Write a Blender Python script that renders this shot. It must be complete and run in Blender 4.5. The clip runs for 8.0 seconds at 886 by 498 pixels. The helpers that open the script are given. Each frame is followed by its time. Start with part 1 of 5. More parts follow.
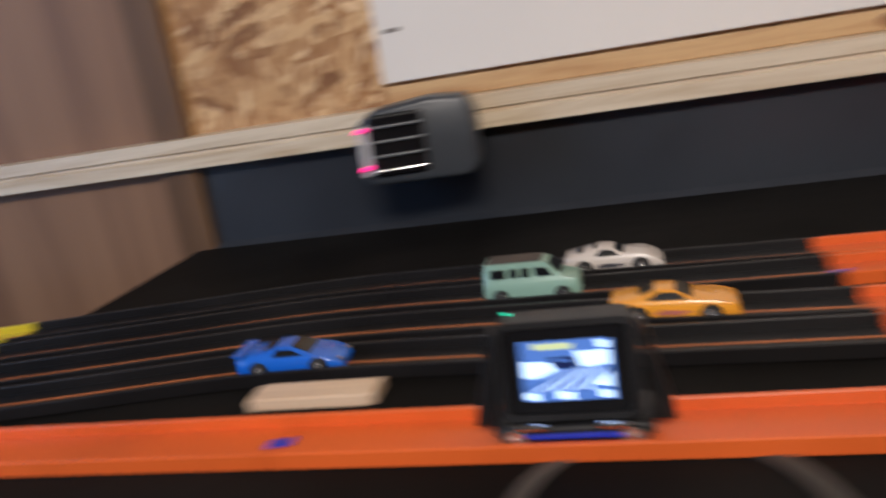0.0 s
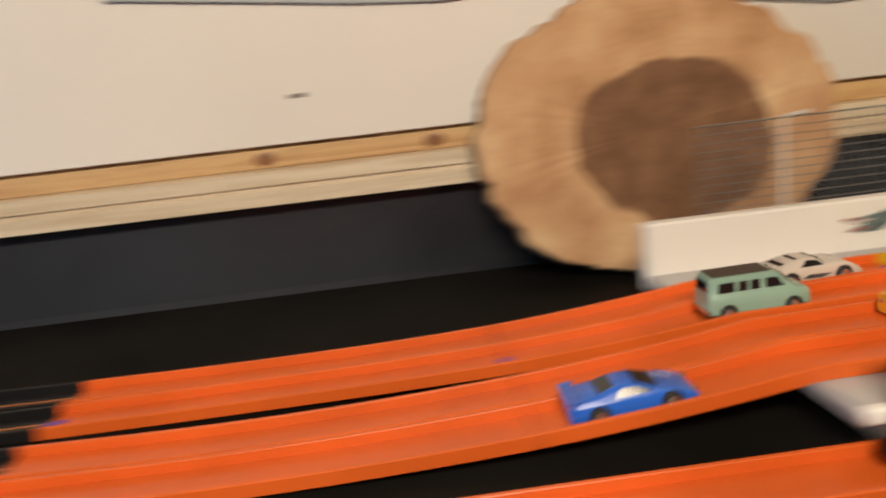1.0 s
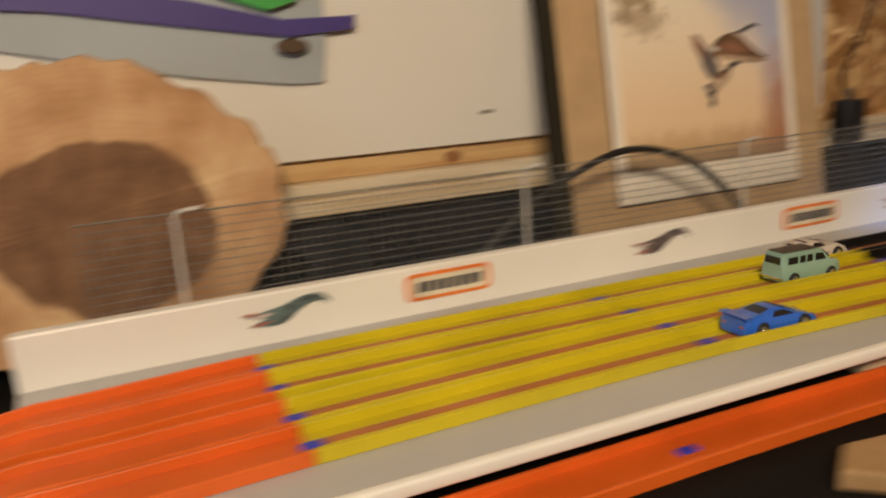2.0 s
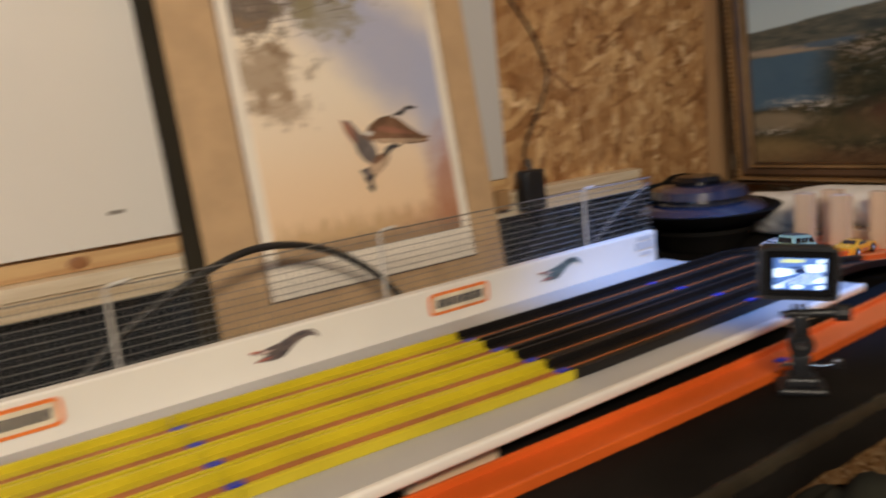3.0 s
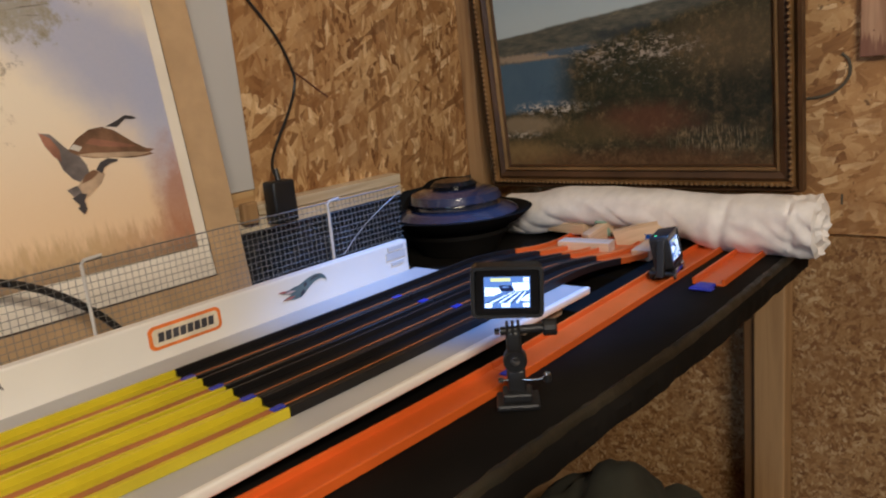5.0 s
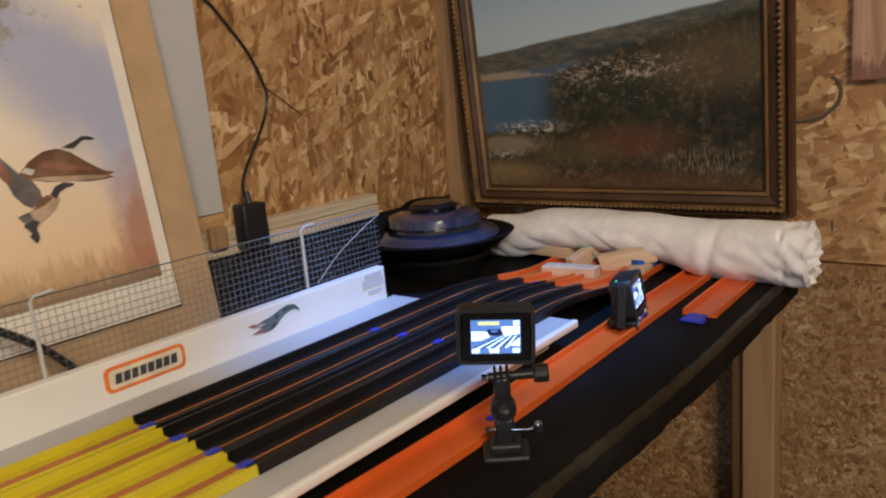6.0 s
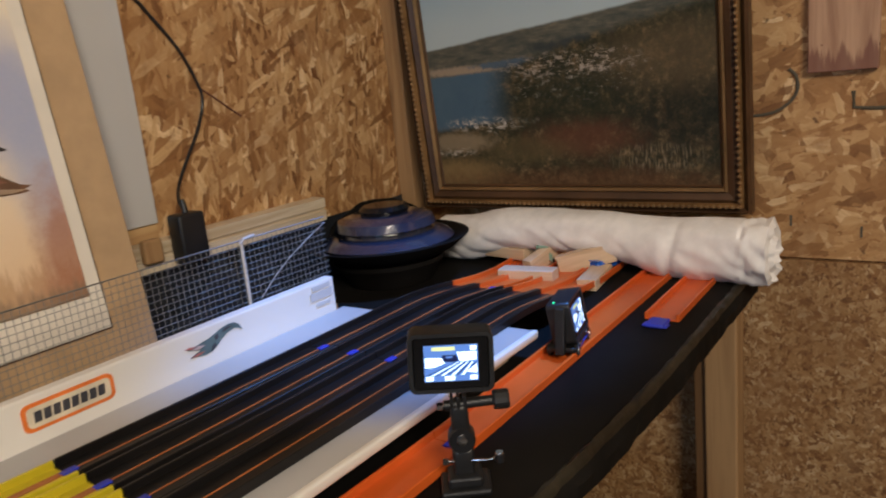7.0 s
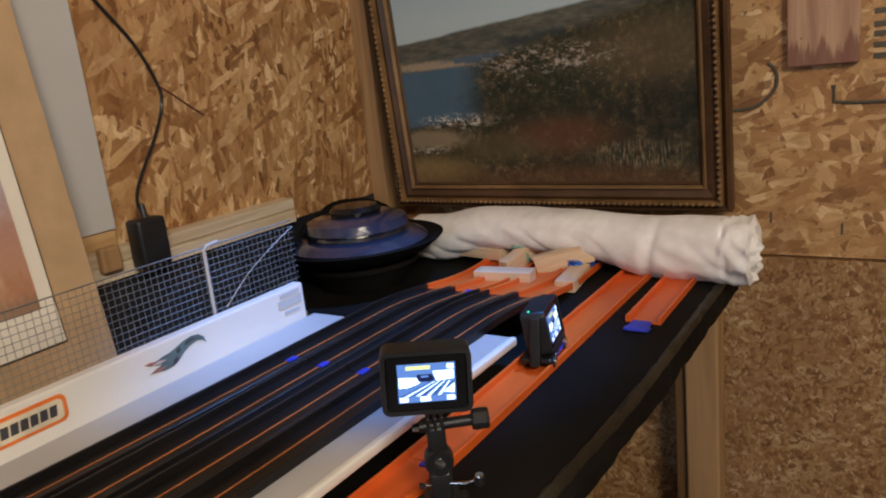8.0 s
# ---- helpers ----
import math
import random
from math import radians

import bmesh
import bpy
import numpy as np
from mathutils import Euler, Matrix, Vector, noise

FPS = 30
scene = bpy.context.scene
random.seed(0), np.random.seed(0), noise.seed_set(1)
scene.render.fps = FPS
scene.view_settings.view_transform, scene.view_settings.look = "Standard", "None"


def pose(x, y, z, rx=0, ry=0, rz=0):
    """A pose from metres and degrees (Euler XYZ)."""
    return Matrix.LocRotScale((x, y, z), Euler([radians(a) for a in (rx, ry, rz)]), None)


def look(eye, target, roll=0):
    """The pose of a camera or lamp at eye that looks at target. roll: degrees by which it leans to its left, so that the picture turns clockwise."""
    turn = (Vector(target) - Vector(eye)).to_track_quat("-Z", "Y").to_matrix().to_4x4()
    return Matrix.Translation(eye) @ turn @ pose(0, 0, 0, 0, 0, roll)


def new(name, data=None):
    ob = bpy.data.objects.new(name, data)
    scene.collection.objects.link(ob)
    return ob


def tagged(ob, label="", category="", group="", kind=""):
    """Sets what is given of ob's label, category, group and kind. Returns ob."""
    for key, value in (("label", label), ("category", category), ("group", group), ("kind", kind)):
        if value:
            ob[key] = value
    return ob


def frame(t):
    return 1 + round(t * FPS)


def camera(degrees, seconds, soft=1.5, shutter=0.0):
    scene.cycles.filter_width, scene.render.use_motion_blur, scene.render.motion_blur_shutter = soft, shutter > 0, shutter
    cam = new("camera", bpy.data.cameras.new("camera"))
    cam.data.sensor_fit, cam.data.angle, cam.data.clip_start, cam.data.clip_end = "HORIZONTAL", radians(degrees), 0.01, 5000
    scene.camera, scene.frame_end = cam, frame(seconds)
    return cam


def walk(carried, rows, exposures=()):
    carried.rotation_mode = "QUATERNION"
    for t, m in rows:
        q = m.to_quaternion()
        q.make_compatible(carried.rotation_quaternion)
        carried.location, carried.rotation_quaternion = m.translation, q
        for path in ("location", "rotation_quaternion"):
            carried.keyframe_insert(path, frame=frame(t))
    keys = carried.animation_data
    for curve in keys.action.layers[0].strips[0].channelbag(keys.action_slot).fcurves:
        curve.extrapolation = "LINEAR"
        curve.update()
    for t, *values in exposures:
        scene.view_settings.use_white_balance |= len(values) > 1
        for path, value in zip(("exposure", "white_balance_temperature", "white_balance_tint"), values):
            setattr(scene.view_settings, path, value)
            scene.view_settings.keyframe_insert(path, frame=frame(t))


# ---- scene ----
cam = camera(61.7, 8.0, 2.0, 0.8)
PATH = [
    (0, (-0.544, -0.541, 0.141), (-1.013, 1.335, -0.368), -9.5),
    (0.3, (-0.455, -0.537, 0.149), (-0.719, 1.382, -0.352), -8.7),
    (0.5, (-0.386, -0.534, 0.151), (-0.54, 1.401, -0.33), -8.3),
    (0.7, (-0.323, -0.523, 0.15), (-0.285, 1.425, -0.301), -7.0),
    (1, (-0.179, -0.534, 0.164), (-0.082, 1.412, -0.285), -6.4),
    (1.2, (-0.12, -0.529, 0.16), (0.139, 1.413, -0.24), -5.0),
    (1.5, (-0.044, -0.536, 0.17), (0.409, 1.367, -0.249), -4.4),
    (1.8, (0.047, -0.541, 0.173), (0.681, 1.31, -0.24), -4.9),
    (2, (0.084, -0.553, 0.188), (0.854, 1.238, -0.255), -4.0),
    (2.2, (0.128, -0.569, 0.201), (0.983, 1.187, -0.228), -3.2),
    (3.3, (0.35, -0.637, 0.221), (1.557, 0.918, -0.13), -6.4),
    (3.5, (0.365, -0.643, 0.221), (1.641, 0.857, -0.127), -6.0),
    (4, (0.385, -0.653, 0.221), (1.754, 0.758, -0.146), -6.6),
    (4.5, (0.389, -0.655, 0.225), (1.82, 0.676, -0.204), -6.2),
    (6, (0.429, -0.614, 0.245), (1.946, 0.619, -0.177), -4.9),
    (6.5, (0.451, -0.598, 0.248), (2.003, 0.589, -0.181), -5.4),
    (7, (0.47, -0.59, 0.253), (2.051, 0.547, -0.203), -5.7),
    (7.5, (0.486, -0.581, 0.256), (2.086, 0.525, -0.209), -6.3),
    (8, (0.498, -0.572, 0.257), (2.112, 0.506, -0.225), -6.0),
]
EXPOSURES = ((0.0, -0.48, 5200, 14), (0.5, -0.40, 5400, 12), (1.0, -0.38, 6000, 10), (1.5, -0.50, 6500, 10), (2.0, -0.56, 6400, 9), (3.5, -0.40, 5700, 9), (8.0, -0.42, 5700, 9))
walk(cam, [(t, look(eye, target, roll)) for t, eye, target, roll in PATH], EXPOSURES)

# world, lights
TABLE = -0.028          # table top; the floor lies 0.83 m lower
FLOOR = -0.86
CEIL = 1.45
world = bpy.data.worlds.new("room_air")
scene.world = world
world.use_nodes = True
world.node_tree.nodes["Background"].inputs[0].default_value = (0.9, 0.85, 0.8, 1)
world.node_tree.nodes["Background"].inputs[1].default_value = 0.02


def area_lamp(name, eye, target, size, power, colour):
    data = bpy.data.lights.new(name, "AREA")
    data.shape, data.size, data.size_y = "RECTANGLE", size[0], size[1]
    data.energy, data.color = power, colour
    ob = new(name, data)
    ob.matrix_world = look(eye, target)
    return ob


area_lamp("ceiling_lamp_light", (-0.30, -1.70, 1.15), (0.12, 0.05, 0.05), (0.9, 0.25), 53, (1.0, 0.80, 0.56))
def spot_lamp(name, eye, target, spread, power, colour):
    data = bpy.data.lights.new(name, "SPOT")
    data.spot_size, data.spot_blend, data.shadow_soft_size = radians(spread), 0.7, 0.03
    data.energy, data.color = power, colour
    ob = new(name, data)
    ob.matrix_world = look(eye, target)
    return ob


spot_lamp("work_lamp_light", (1.24, -0.34, 0.80), (1.09, -0.10, 0.0), 38, 56.0, (0.15, 0.39, 1.0))
area_lamp("doorway_light", (-2.2, -1.1, 0.6), (-0.5, 0.1, 0.05), (0.7, 1.2), 15, (0.58, 0.76, 1.0))


# ---- materials ----
class Graph:
    """A small builder of node materials."""

    def __init__(self, name, rough=0.6, metal=0.0, spec=0.5):
        self.mat = bpy.data.materials.new(name)
        self.mat.use_nodes = True
        self.nodes, self.links = self.mat.node_tree.nodes, self.mat.node_tree.links
        self.bsdf = self.nodes["Principled BSDF"]
        self.bsdf.inputs["Roughness"].default_value = rough
        self.bsdf.inputs["Metallic"].default_value = metal
        self.bsdf.inputs["Specular IOR Level"].default_value = spec
        self.coord = self.nodes.new("ShaderNodeTexCoord").outputs["Object"]

    def put(self, socket, value):
        if hasattr(value, "links"):
            self.links.new(value, socket)
        elif isinstance(value, tuple) and len(value) == 3 and socket.type == "RGBA":
            socket.default_value = (*value, 1)
        else:
            socket.default_value = value

    def mapping(self, scale=(1, 1, 1), turn=(0, 0, 0), vector=None):
        n = self.nodes.new("ShaderNodeMapping")
        n.inputs["Scale"].default_value = scale
        n.inputs["Rotation"].default_value = [radians(a) for a in turn]
        self.put(n.inputs["Vector"], vector or self.coord)
        return n.outputs[0]

    def noise(self, scale, detail=4, rough=0.55, vector=None, distort=0.0):
        n = self.nodes.new("ShaderNodeTexNoise")
        n.inputs["Scale"].default_value, n.inputs["Detail"].default_value = scale, detail
        n.inputs["Roughness"].default_value, n.inputs["Distortion"].default_value = rough, distort
        self.put(n.inputs["Vector"], vector or self.coord)
        return n.outputs["Fac"]

    def cells(self, scale, vector=None, out="Color", feature="F1"):
        n = self.nodes.new("ShaderNodeTexVoronoi")
        n.feature = feature
        n.inputs["Scale"].default_value = scale
        self.put(n.inputs["Vector"], vector or self.coord)
        return n.outputs[out]

    def waves(self, scale, distort=3.0, detail=3, vector=None, kind="BANDS", axis="X"):
        n = self.nodes.new("ShaderNodeTexWave")
        n.wave_type = kind
        if kind == "BANDS":
            n.bands_direction = axis
        else:
            n.rings_direction = axis
        n.inputs["Scale"].default_value, n.inputs["Distortion"].default_value, n.inputs["Detail"].default_value = scale, distort, detail
        self.put(n.inputs["Vector"], vector or self.coord)
        return n.outputs["Fac"]

    def ramp(self, fac, stops):
        n = self.nodes.new("ShaderNodeValToRGB")
        e = n.color_ramp.elements
        while len(e) < len(stops):
            e.new(0.5)
        for k, (p, c) in enumerate(stops):
            e[k].position, e[k].color = p, (*c, 1)
        self.put(n.inputs["Fac"], fac)
        return n.outputs["Color"]

    def mix(self, fac, a, b, blend="MIX"):
        n = self.nodes.new("ShaderNodeMix")
        n.data_type, n.blend_type = "RGBA", blend
        self.put(n.inputs[0], fac)
        self.put(n.inputs[6], a)
        self.put(n.inputs[7], b)
        return n.outputs[2]

    def math(self, op, a, b=0.0, c=0.0, clamp=False):
        n = self.nodes.new("ShaderNodeMath")
        n.operation, n.use_clamp = op, clamp
        for k, v in enumerate((a, b, c)):
            self.put(n.inputs[k], v)
        return n.outputs[0]

    def span(self, v, lo, hi):
        """0 below lo, 1 above hi."""
        n = self.nodes.new("ShaderNodeMapRange")
        n.interpolation_type = "SMOOTHSTEP"
        self.put(n.inputs["Value"], v)
        n.inputs["From Min"].default_value, n.inputs["From Max"].default_value = lo, hi
        return n.outputs[0]

    def blob(self, u, v, at, size, ragged=None, edge=0.35):
        """1 inside a soft oval patch at (u, v), 0 outside; ragged shifts its edge."""
        a = self.math("DIVIDE", self.math("SUBTRACT", u, at[0]), size[0])
        b = self.math("DIVIDE", self.math("SUBTRACT", v, at[1]), size[1])
        d = self.math("SQRT", self.math("ADD", self.math("MULTIPLY", a, a), self.math("MULTIPLY", b, b)))
        if ragged is not None:
            d = self.math("ADD", d, ragged)
        return self.math("SUBTRACT", 1.0, self.span(d, 1.0 - edge, 1.0 + edge))

    def xyz(self):
        n = self.nodes.new("ShaderNodeSeparateXYZ")
        self.put(n.inputs[0], self.coord)
        return n.outputs

    def rand(self):
        return self.nodes.new("ShaderNodeObjectInfo").outputs["Random"]

    def done(self, colour, rough=None, bump=None, strength=0.3, dist=0.002):
        self.put(self.bsdf.inputs["Base Color"], colour)
        if rough is not None:
            self.put(self.bsdf.inputs["Roughness"], rough)
        if bump is not None:
            n = self.nodes.new("ShaderNodeBump")
            n.inputs["Strength"].default_value, n.inputs["Distance"].default_value = strength, dist
            self.put(n.inputs["Height"], bump)
            self.links.new(n.outputs[0], self.bsdf.inputs["Normal"])
        return self.mat


def surface(name, colour, rough=0.5, metal=0.0, grain=60.0, amount=0.18, bump=0.15, spec=0.5, dist=0.0006, coat=0.0):
    """A plain surface with fine grain and broad uneven wear."""
    g = Graph(name, rough, metal, spec)
    fine, broad = g.noise(grain, 5), g.noise(grain * 0.12, 3)
    dark = tuple(c * (1 - amount) for c in colour)
    light = tuple(min(1, c * (1 + amount * 0.6)) for c in colour)
    col = g.mix(g.span(broad, 0.3, 0.7), dark, light)
    col = g.mix(g.math("MULTIPLY", g.span(fine, 0.45, 0.75), amount * 0.7), col, tuple(c * 0.7 for c in colour))
    r = g.math("ADD", rough - 0.08, g.math("MULTIPLY", broad, 0.18))
    g.bsdf.inputs["Coat Weight"].default_value = coat
    g.bsdf.inputs["Coat Roughness"].default_value = 0.12
    return g.done(col, r, fine, bump, dist)


def glow(name, colour, power):
    g = Graph(name, 0.3)
    g.bsdf.inputs["Emission Color"].default_value = (*colour, 1)
    g.bsdf.inputs["Emission Strength"].default_value = power
    return g.done(tuple(0.2 * c for c in colour))


def osb_material(name, axes, tone=1.0, size=1.0, turns=(6, -38, 66, 24, -72, -14), slim=1.0, contrast=1.0):
    """Pressed flake board: layers of torn flakes in many directions. axes: the plane of the sheet."""
    g = Graph(name, 0.62, 0.0, 0.35)

    def shift(vector, fac, amount):
        n = g.nodes.new("ShaderNodeVectorMath")
        n.operation = "MULTIPLY_ADD"
        g.links.new(fac, n.inputs[0])
        n.inputs[1].default_value = (amount * size,) * 3
        g.links.new(vector, n.inputs[2])
        return n.outputs[0]

    base = shift(shift(g.coord, g.noise(26 / size, 2, 0.5), 0.013), g.noise(120 / size, 2, 0.5), 0.003)
    t = tone

    def shade(c):
        mean = (0.42, 0.235, 0.092)
        return tuple(t * (m + (a - m) * contrast) for a, m in zip(c, mean))

    stops = [(0.10, shade((0.15, 0.066, 0.022))), (0.30, shade((0.30, 0.150, 0.054))), (0.58, shade((0.43, 0.245, 0.098))), (0.78, shade((0.54, 0.345, 0.160))), (0.95, shade((0.78, 0.58, 0.34)))]
    col, relief = None, None
    for k, a in enumerate(turns):
        rot = (a, 0, 0) if axes == "yz" else (0, a, 0)
        wide = (70, 105, 60, 120, 85, 150)[k] / size
        long = (16, 24, 18, 32, 22, 40)[k] / size * slim
        m = g.mapping((wide, wide, long), (0, 0, 0), g.mapping((1, 1, 1), rot, base))
        sep = g.nodes.new("ShaderNodeSeparateColor")
        g.links.new(g.cells(1.0, m), sep.inputs[0])
        streak = g.noise(1.0, 3, vector=g.mapping((300 / size, 300 / size, 26 / size), (0, 0, 0), g.mapping((1, 1, 1), rot)))
        tint = g.ramp(g.math("ADD", g.math("MULTIPLY", sep.outputs[0], 0.72), g.math("MULTIPLY", streak, 0.30)), stops)
        if col is None:
            col, relief = tint, sep.outputs[0]
        else:
            mask = g.math("GREATER_THAN", sep.outputs[1], (0, 0.6, 0.62, 0.7, 0.66, 0.8)[k])
            col = g.mix(g.math("MULTIPLY", mask, 0.85), col, tint)
            relief = g.math("ADD", relief, g.math("MULTIPLY", mask, sep.outputs[2]))
    stain = g.noise(6.5, 4, 0.6)
    col = g.mix(g.math("MULTIPLY", g.span(stain, 0.50, 0.70), 0.5), col, (0.27 * t, 0.13 * t, 0.045 * t))
    grime = g.noise(30 / size, 5, 0.7)
    col = g.mix(g.math("MULTIPLY", g.span(grime, 0.52, 0.70), 0.42), col, (0.22 * t, 0.105 * t, 0.038 * t))
    pale = g.noise(13, 4, 0.6)
    col = g.mix(g.math("MULTIPLY", g.span(pale, 0.56, 0.72), 0.32), col, (0.60 * t, 0.41 * t, 0.21 * t))
    specks = g.noise(85 / size, 3, 0.7)
    col = g.mix(g.math("MULTIPLY", g.span(specks, 0.655, 0.71), 0.75), col, (0.085 * t, 0.042 * t, 0.018 * t))
    return g.done(col, None, g.math("ADD", relief, grime), 0.4, 0.0010)


def wood_material(name, light, dark, scale=1.0, axis="X", rough=0.55):
    g = Graph(name, rough, 0.0, 0.4)
    stretch = {"X": (4, 60, 60), "Y": (60, 4, 60), "Z": (60, 60, 4)}[axis]
    m = g.mapping(tuple(v * scale for v in stretch))
    grain = g.noise(1.0, 5, 0.6, m, 0.6)
    col = g.ramp(grain, [(0.3, dark), (0.55, light), (0.75, tuple(min(1, c * 1.15) for c in light))])
    col = g.mix(g.math("MULTIPLY", g.noise(9 * scale, 3), 0.35), col, dark)
    col = g.mix(g.math("MULTIPLY", g.rand(), 0.25), col, tuple(c * 0.75 for c in light))
    return g.done(col, None, grain, 0.25, 0.0008)


M = {}
M["orange"] = surface("orange_track_plastic", (0.66, 0.118, 0.014), 0.34, grain=90, amount=0.12, bump=0.05)
M["yellow"] = surface("yellow_track_plastic", (0.56, 0.455, 0.012), 0.32, grain=90, amount=0.12, bump=0.05)
M["black_track"] = surface("black_track_plastic", (0.010, 0.009, 0.009), 0.38, grain=90, amount=0.2, bump=0.05, spec=0.35)
M["blue"] = surface("blue_connector_plastic", (0.028, 0.042, 0.44), 0.35, grain=120, amount=0.1, bump=0.05)
M["sheet"] = surface("black_table_sheet", (0.010, 0.009, 0.008), 0.65, grain=35, amount=0.5, bump=0.35, spec=0.06, dist=0.0015)
M["hem"] = surface("scuffed_sheet_hem", (0.020, 0.018, 0.012), 0.42, grain=70, amount=0.6, bump=0.5, dist=0.002)
# Blue-grey base carries the cool sheen that light gives the black sheet.
M["rear_sheet"] = surface("rear_sheet_cool_sheen", (0.026, 0.029, 0.035), 0.27, grain=16, amount=0.5, bump=0.4, dist=0.003)
M["white_board"] = surface("white_melamine", (0.80, 0.77, 0.71), 0.4, grain=25, amount=0.08, bump=0.05)
M["tray"] = surface("grey_tray_paint", (0.47, 0.46, 0.45), 0.5, grain=30, amount=0.12, bump=0.08)
M["panel"] = surface("off_white_wall_panel", (0.74, 0.70, 0.64), 0.55, grain=14, amount=0.07, bump=0.06)
# Panel end's shade put into the grey; print and speaker band use it too.
M["panel_grey"] = surface("grey_panel_shade_and_print", (0.52, 0.52, 0.52), 0.55, grain=14, amount=0.08, bump=0.06)
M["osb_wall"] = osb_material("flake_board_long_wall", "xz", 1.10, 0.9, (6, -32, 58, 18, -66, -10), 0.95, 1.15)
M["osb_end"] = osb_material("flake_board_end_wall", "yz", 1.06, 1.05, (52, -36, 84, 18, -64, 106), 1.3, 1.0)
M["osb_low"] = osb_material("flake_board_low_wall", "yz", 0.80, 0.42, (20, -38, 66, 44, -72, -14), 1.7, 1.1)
M["batten"] = wood_material("pale_pine_batten", (0.74, 0.64, 0.48), (0.48, 0.35, 0.2), 1.0, "X", 0.3)
M["pine"] = wood_material("pine_strip", (0.62, 0.42, 0.20), (0.35, 0.17, 0.06), 0.8, "X")
M["stud"] = wood_material("dark_brown_stud", (0.15, 0.08, 0.032), (0.07, 0.035, 0.013), 0.8, "Z")
M["brown_panel"] = wood_material("brown_wall_panel", (0.27, 0.15, 0.075), (0.11, 0.05, 0.022), 0.3, "Z")
M["leg"] = wood_material("table_leg_pine", (0.42, 0.26, 0.12), (0.22, 0.12, 0.05), 0.7, "Z")
M["block"] = wood_material("beech_block", (0.74, 0.56, 0.38), (0.55, 0.38, 0.23), 1.6, "X", 0.5)
M["tan"] = surface("tan_mat_board", (0.50, 0.34, 0.185), 0.75, grain=200, amount=0.1, bump=0.1)
M["dark_edge"] = surface("dark_green_frame_edge", (0.022, 0.018, 0.011), 0.75, grain=50, spec=0.2)
M["mat_white"] = surface("white_picture_mat", (0.80, 0.74, 0.64), 0.7, grain=120, amount=0.05, bump=0.05)
M["fillet"] = surface("dark_brown_fillet", (0.09, 0.05, 0.025), 0.5, grain=50)
M["black"] = surface("black_plastic", (0.012, 0.012, 0.013), 0.4, grain=150, amount=0.3, bump=0.1)
M["black_gloss"] = surface("glossy_black_plastic", (0.008, 0.008, 0.009), 0.16, grain=60, amount=0.3, bump=0.05)
M["grey_metal"] = surface("grey_metal", (0.35, 0.35, 0.37), 0.35, 0.9, grain=120)
M["wire"] = surface("galvanised_wire", (0.24, 0.235, 0.22), 0.5, 0.5, grain=200)
M["chrome"] = surface("chrome", (0.75, 0.75, 0.76), 0.16, 1.0, grain=80, amount=0.05, bump=0.02)
M["towel"] = surface("white_towel_cloth", (0.86, 0.83, 0.81), 0.85, grain=420, amount=0.07, bump=0.22, dist=0.0006, spec=0.15)
M["tyre"] = surface("black_tyre", (0.015, 0.014, 0.014), 0.6, grain=120)
M["floor"] = surface("dusty_concrete_floor", (0.12, 0.11, 0.10), 0.8, grain=18, amount=0.3, bump=0.3)
M["ceiling"] = surface("ceiling_board", (0.45, 0.40, 0.34), 0.8, grain=12, amount=0.15)
M["back_wall"] = surface("plain_plaster_wall", (0.30, 0.25, 0.20), 0.85, grain=12, amount=0.2)


# ---- mesh helpers ----
def finish(name, bm, material, smooth=False):
    me = bpy.data.meshes.new(name)
    bmesh.ops.recalc_face_normals(bm, faces=bm.faces)
    bm.to_mesh(me)
    bm.free()
    me.materials.append(material)
    if smooth:
        for p in me.polygons:
            p.use_smooth = True
        me.set_sharp_from_angle(angle=radians(40))
    return me


def part(name, bm, material, parent=None, label="", smooth=False, at=None):
    ob = new(name, finish(name, bm, material, smooth))
    if parent is not None:
        ob.parent = parent
    if at is not None:
        ob.matrix_local = at
    if label:
        ob["label"] = label
    return ob


def thing(name, label, category, at=None, group="", kind=""):
    ob = new(name)
    ob.empty_display_size = 0.01
    if at is not None:
        ob.matrix_world = at
    return tagged(ob, label, category, group, kind)


def box(lo, hi, bevel=0.0, seg=2, bm=None):
    """A box between two corners, edges rounded by bevel."""
    own = bmesh.new()
    bmesh.ops.create_cube(own, size=1)
    for v in own.verts:
        v.co = Vector([lo[k] + (v.co[k] + 0.5) * (hi[k] - lo[k]) for k in range(3)])
    if bevel:
        bmesh.ops.bevel(own, geom=own.edges[:], offset=bevel, segments=seg, profile=0.5, affect="EDGES")
    return join(bm, own)


def join(bm, own, m=None):
    if m is not None:
        own.transform(m)
    if bm is None:
        return own
    me = bpy.data.meshes.new("tmp")
    own.to_mesh(me)
    own.free()
    bm.from_mesh(me)
    bpy.data.meshes.remove(me)
    return bm


def prism(points, lo, hi, axis="y", bevel=0.0, seg=2, bm=None):
    """A flat outline given thickness from lo to hi along an axis. Points are (x, z) for y, (y, z) for x, (x, y) for z."""
    own = bmesh.new()
    place = {"y": lambda a, b, d: (a, d, b), "x": lambda a, b, d: (d, a, b), "z": lambda a, b, d: (a, b, d)}[axis]
    f = own.faces.new([own.verts.new(place(a, b, lo)) for a, b in points])
    r = bmesh.ops.extrude_face_region(own, geom=[f])
    shift = Vector(place(0, 0, hi - lo))
    bmesh.ops.translate(own, verts=[v for v in r["geom"] if isinstance(v, bmesh.types.BMVert)], vec=shift)
    bmesh.ops.recalc_face_normals(own, faces=own.faces)
    if bevel:
        bmesh.ops.bevel(own, geom=own.edges[:], offset=bevel, segments=seg, profile=0.5, affect="EDGES", clamp_overlap=True)
    return join(bm, own)


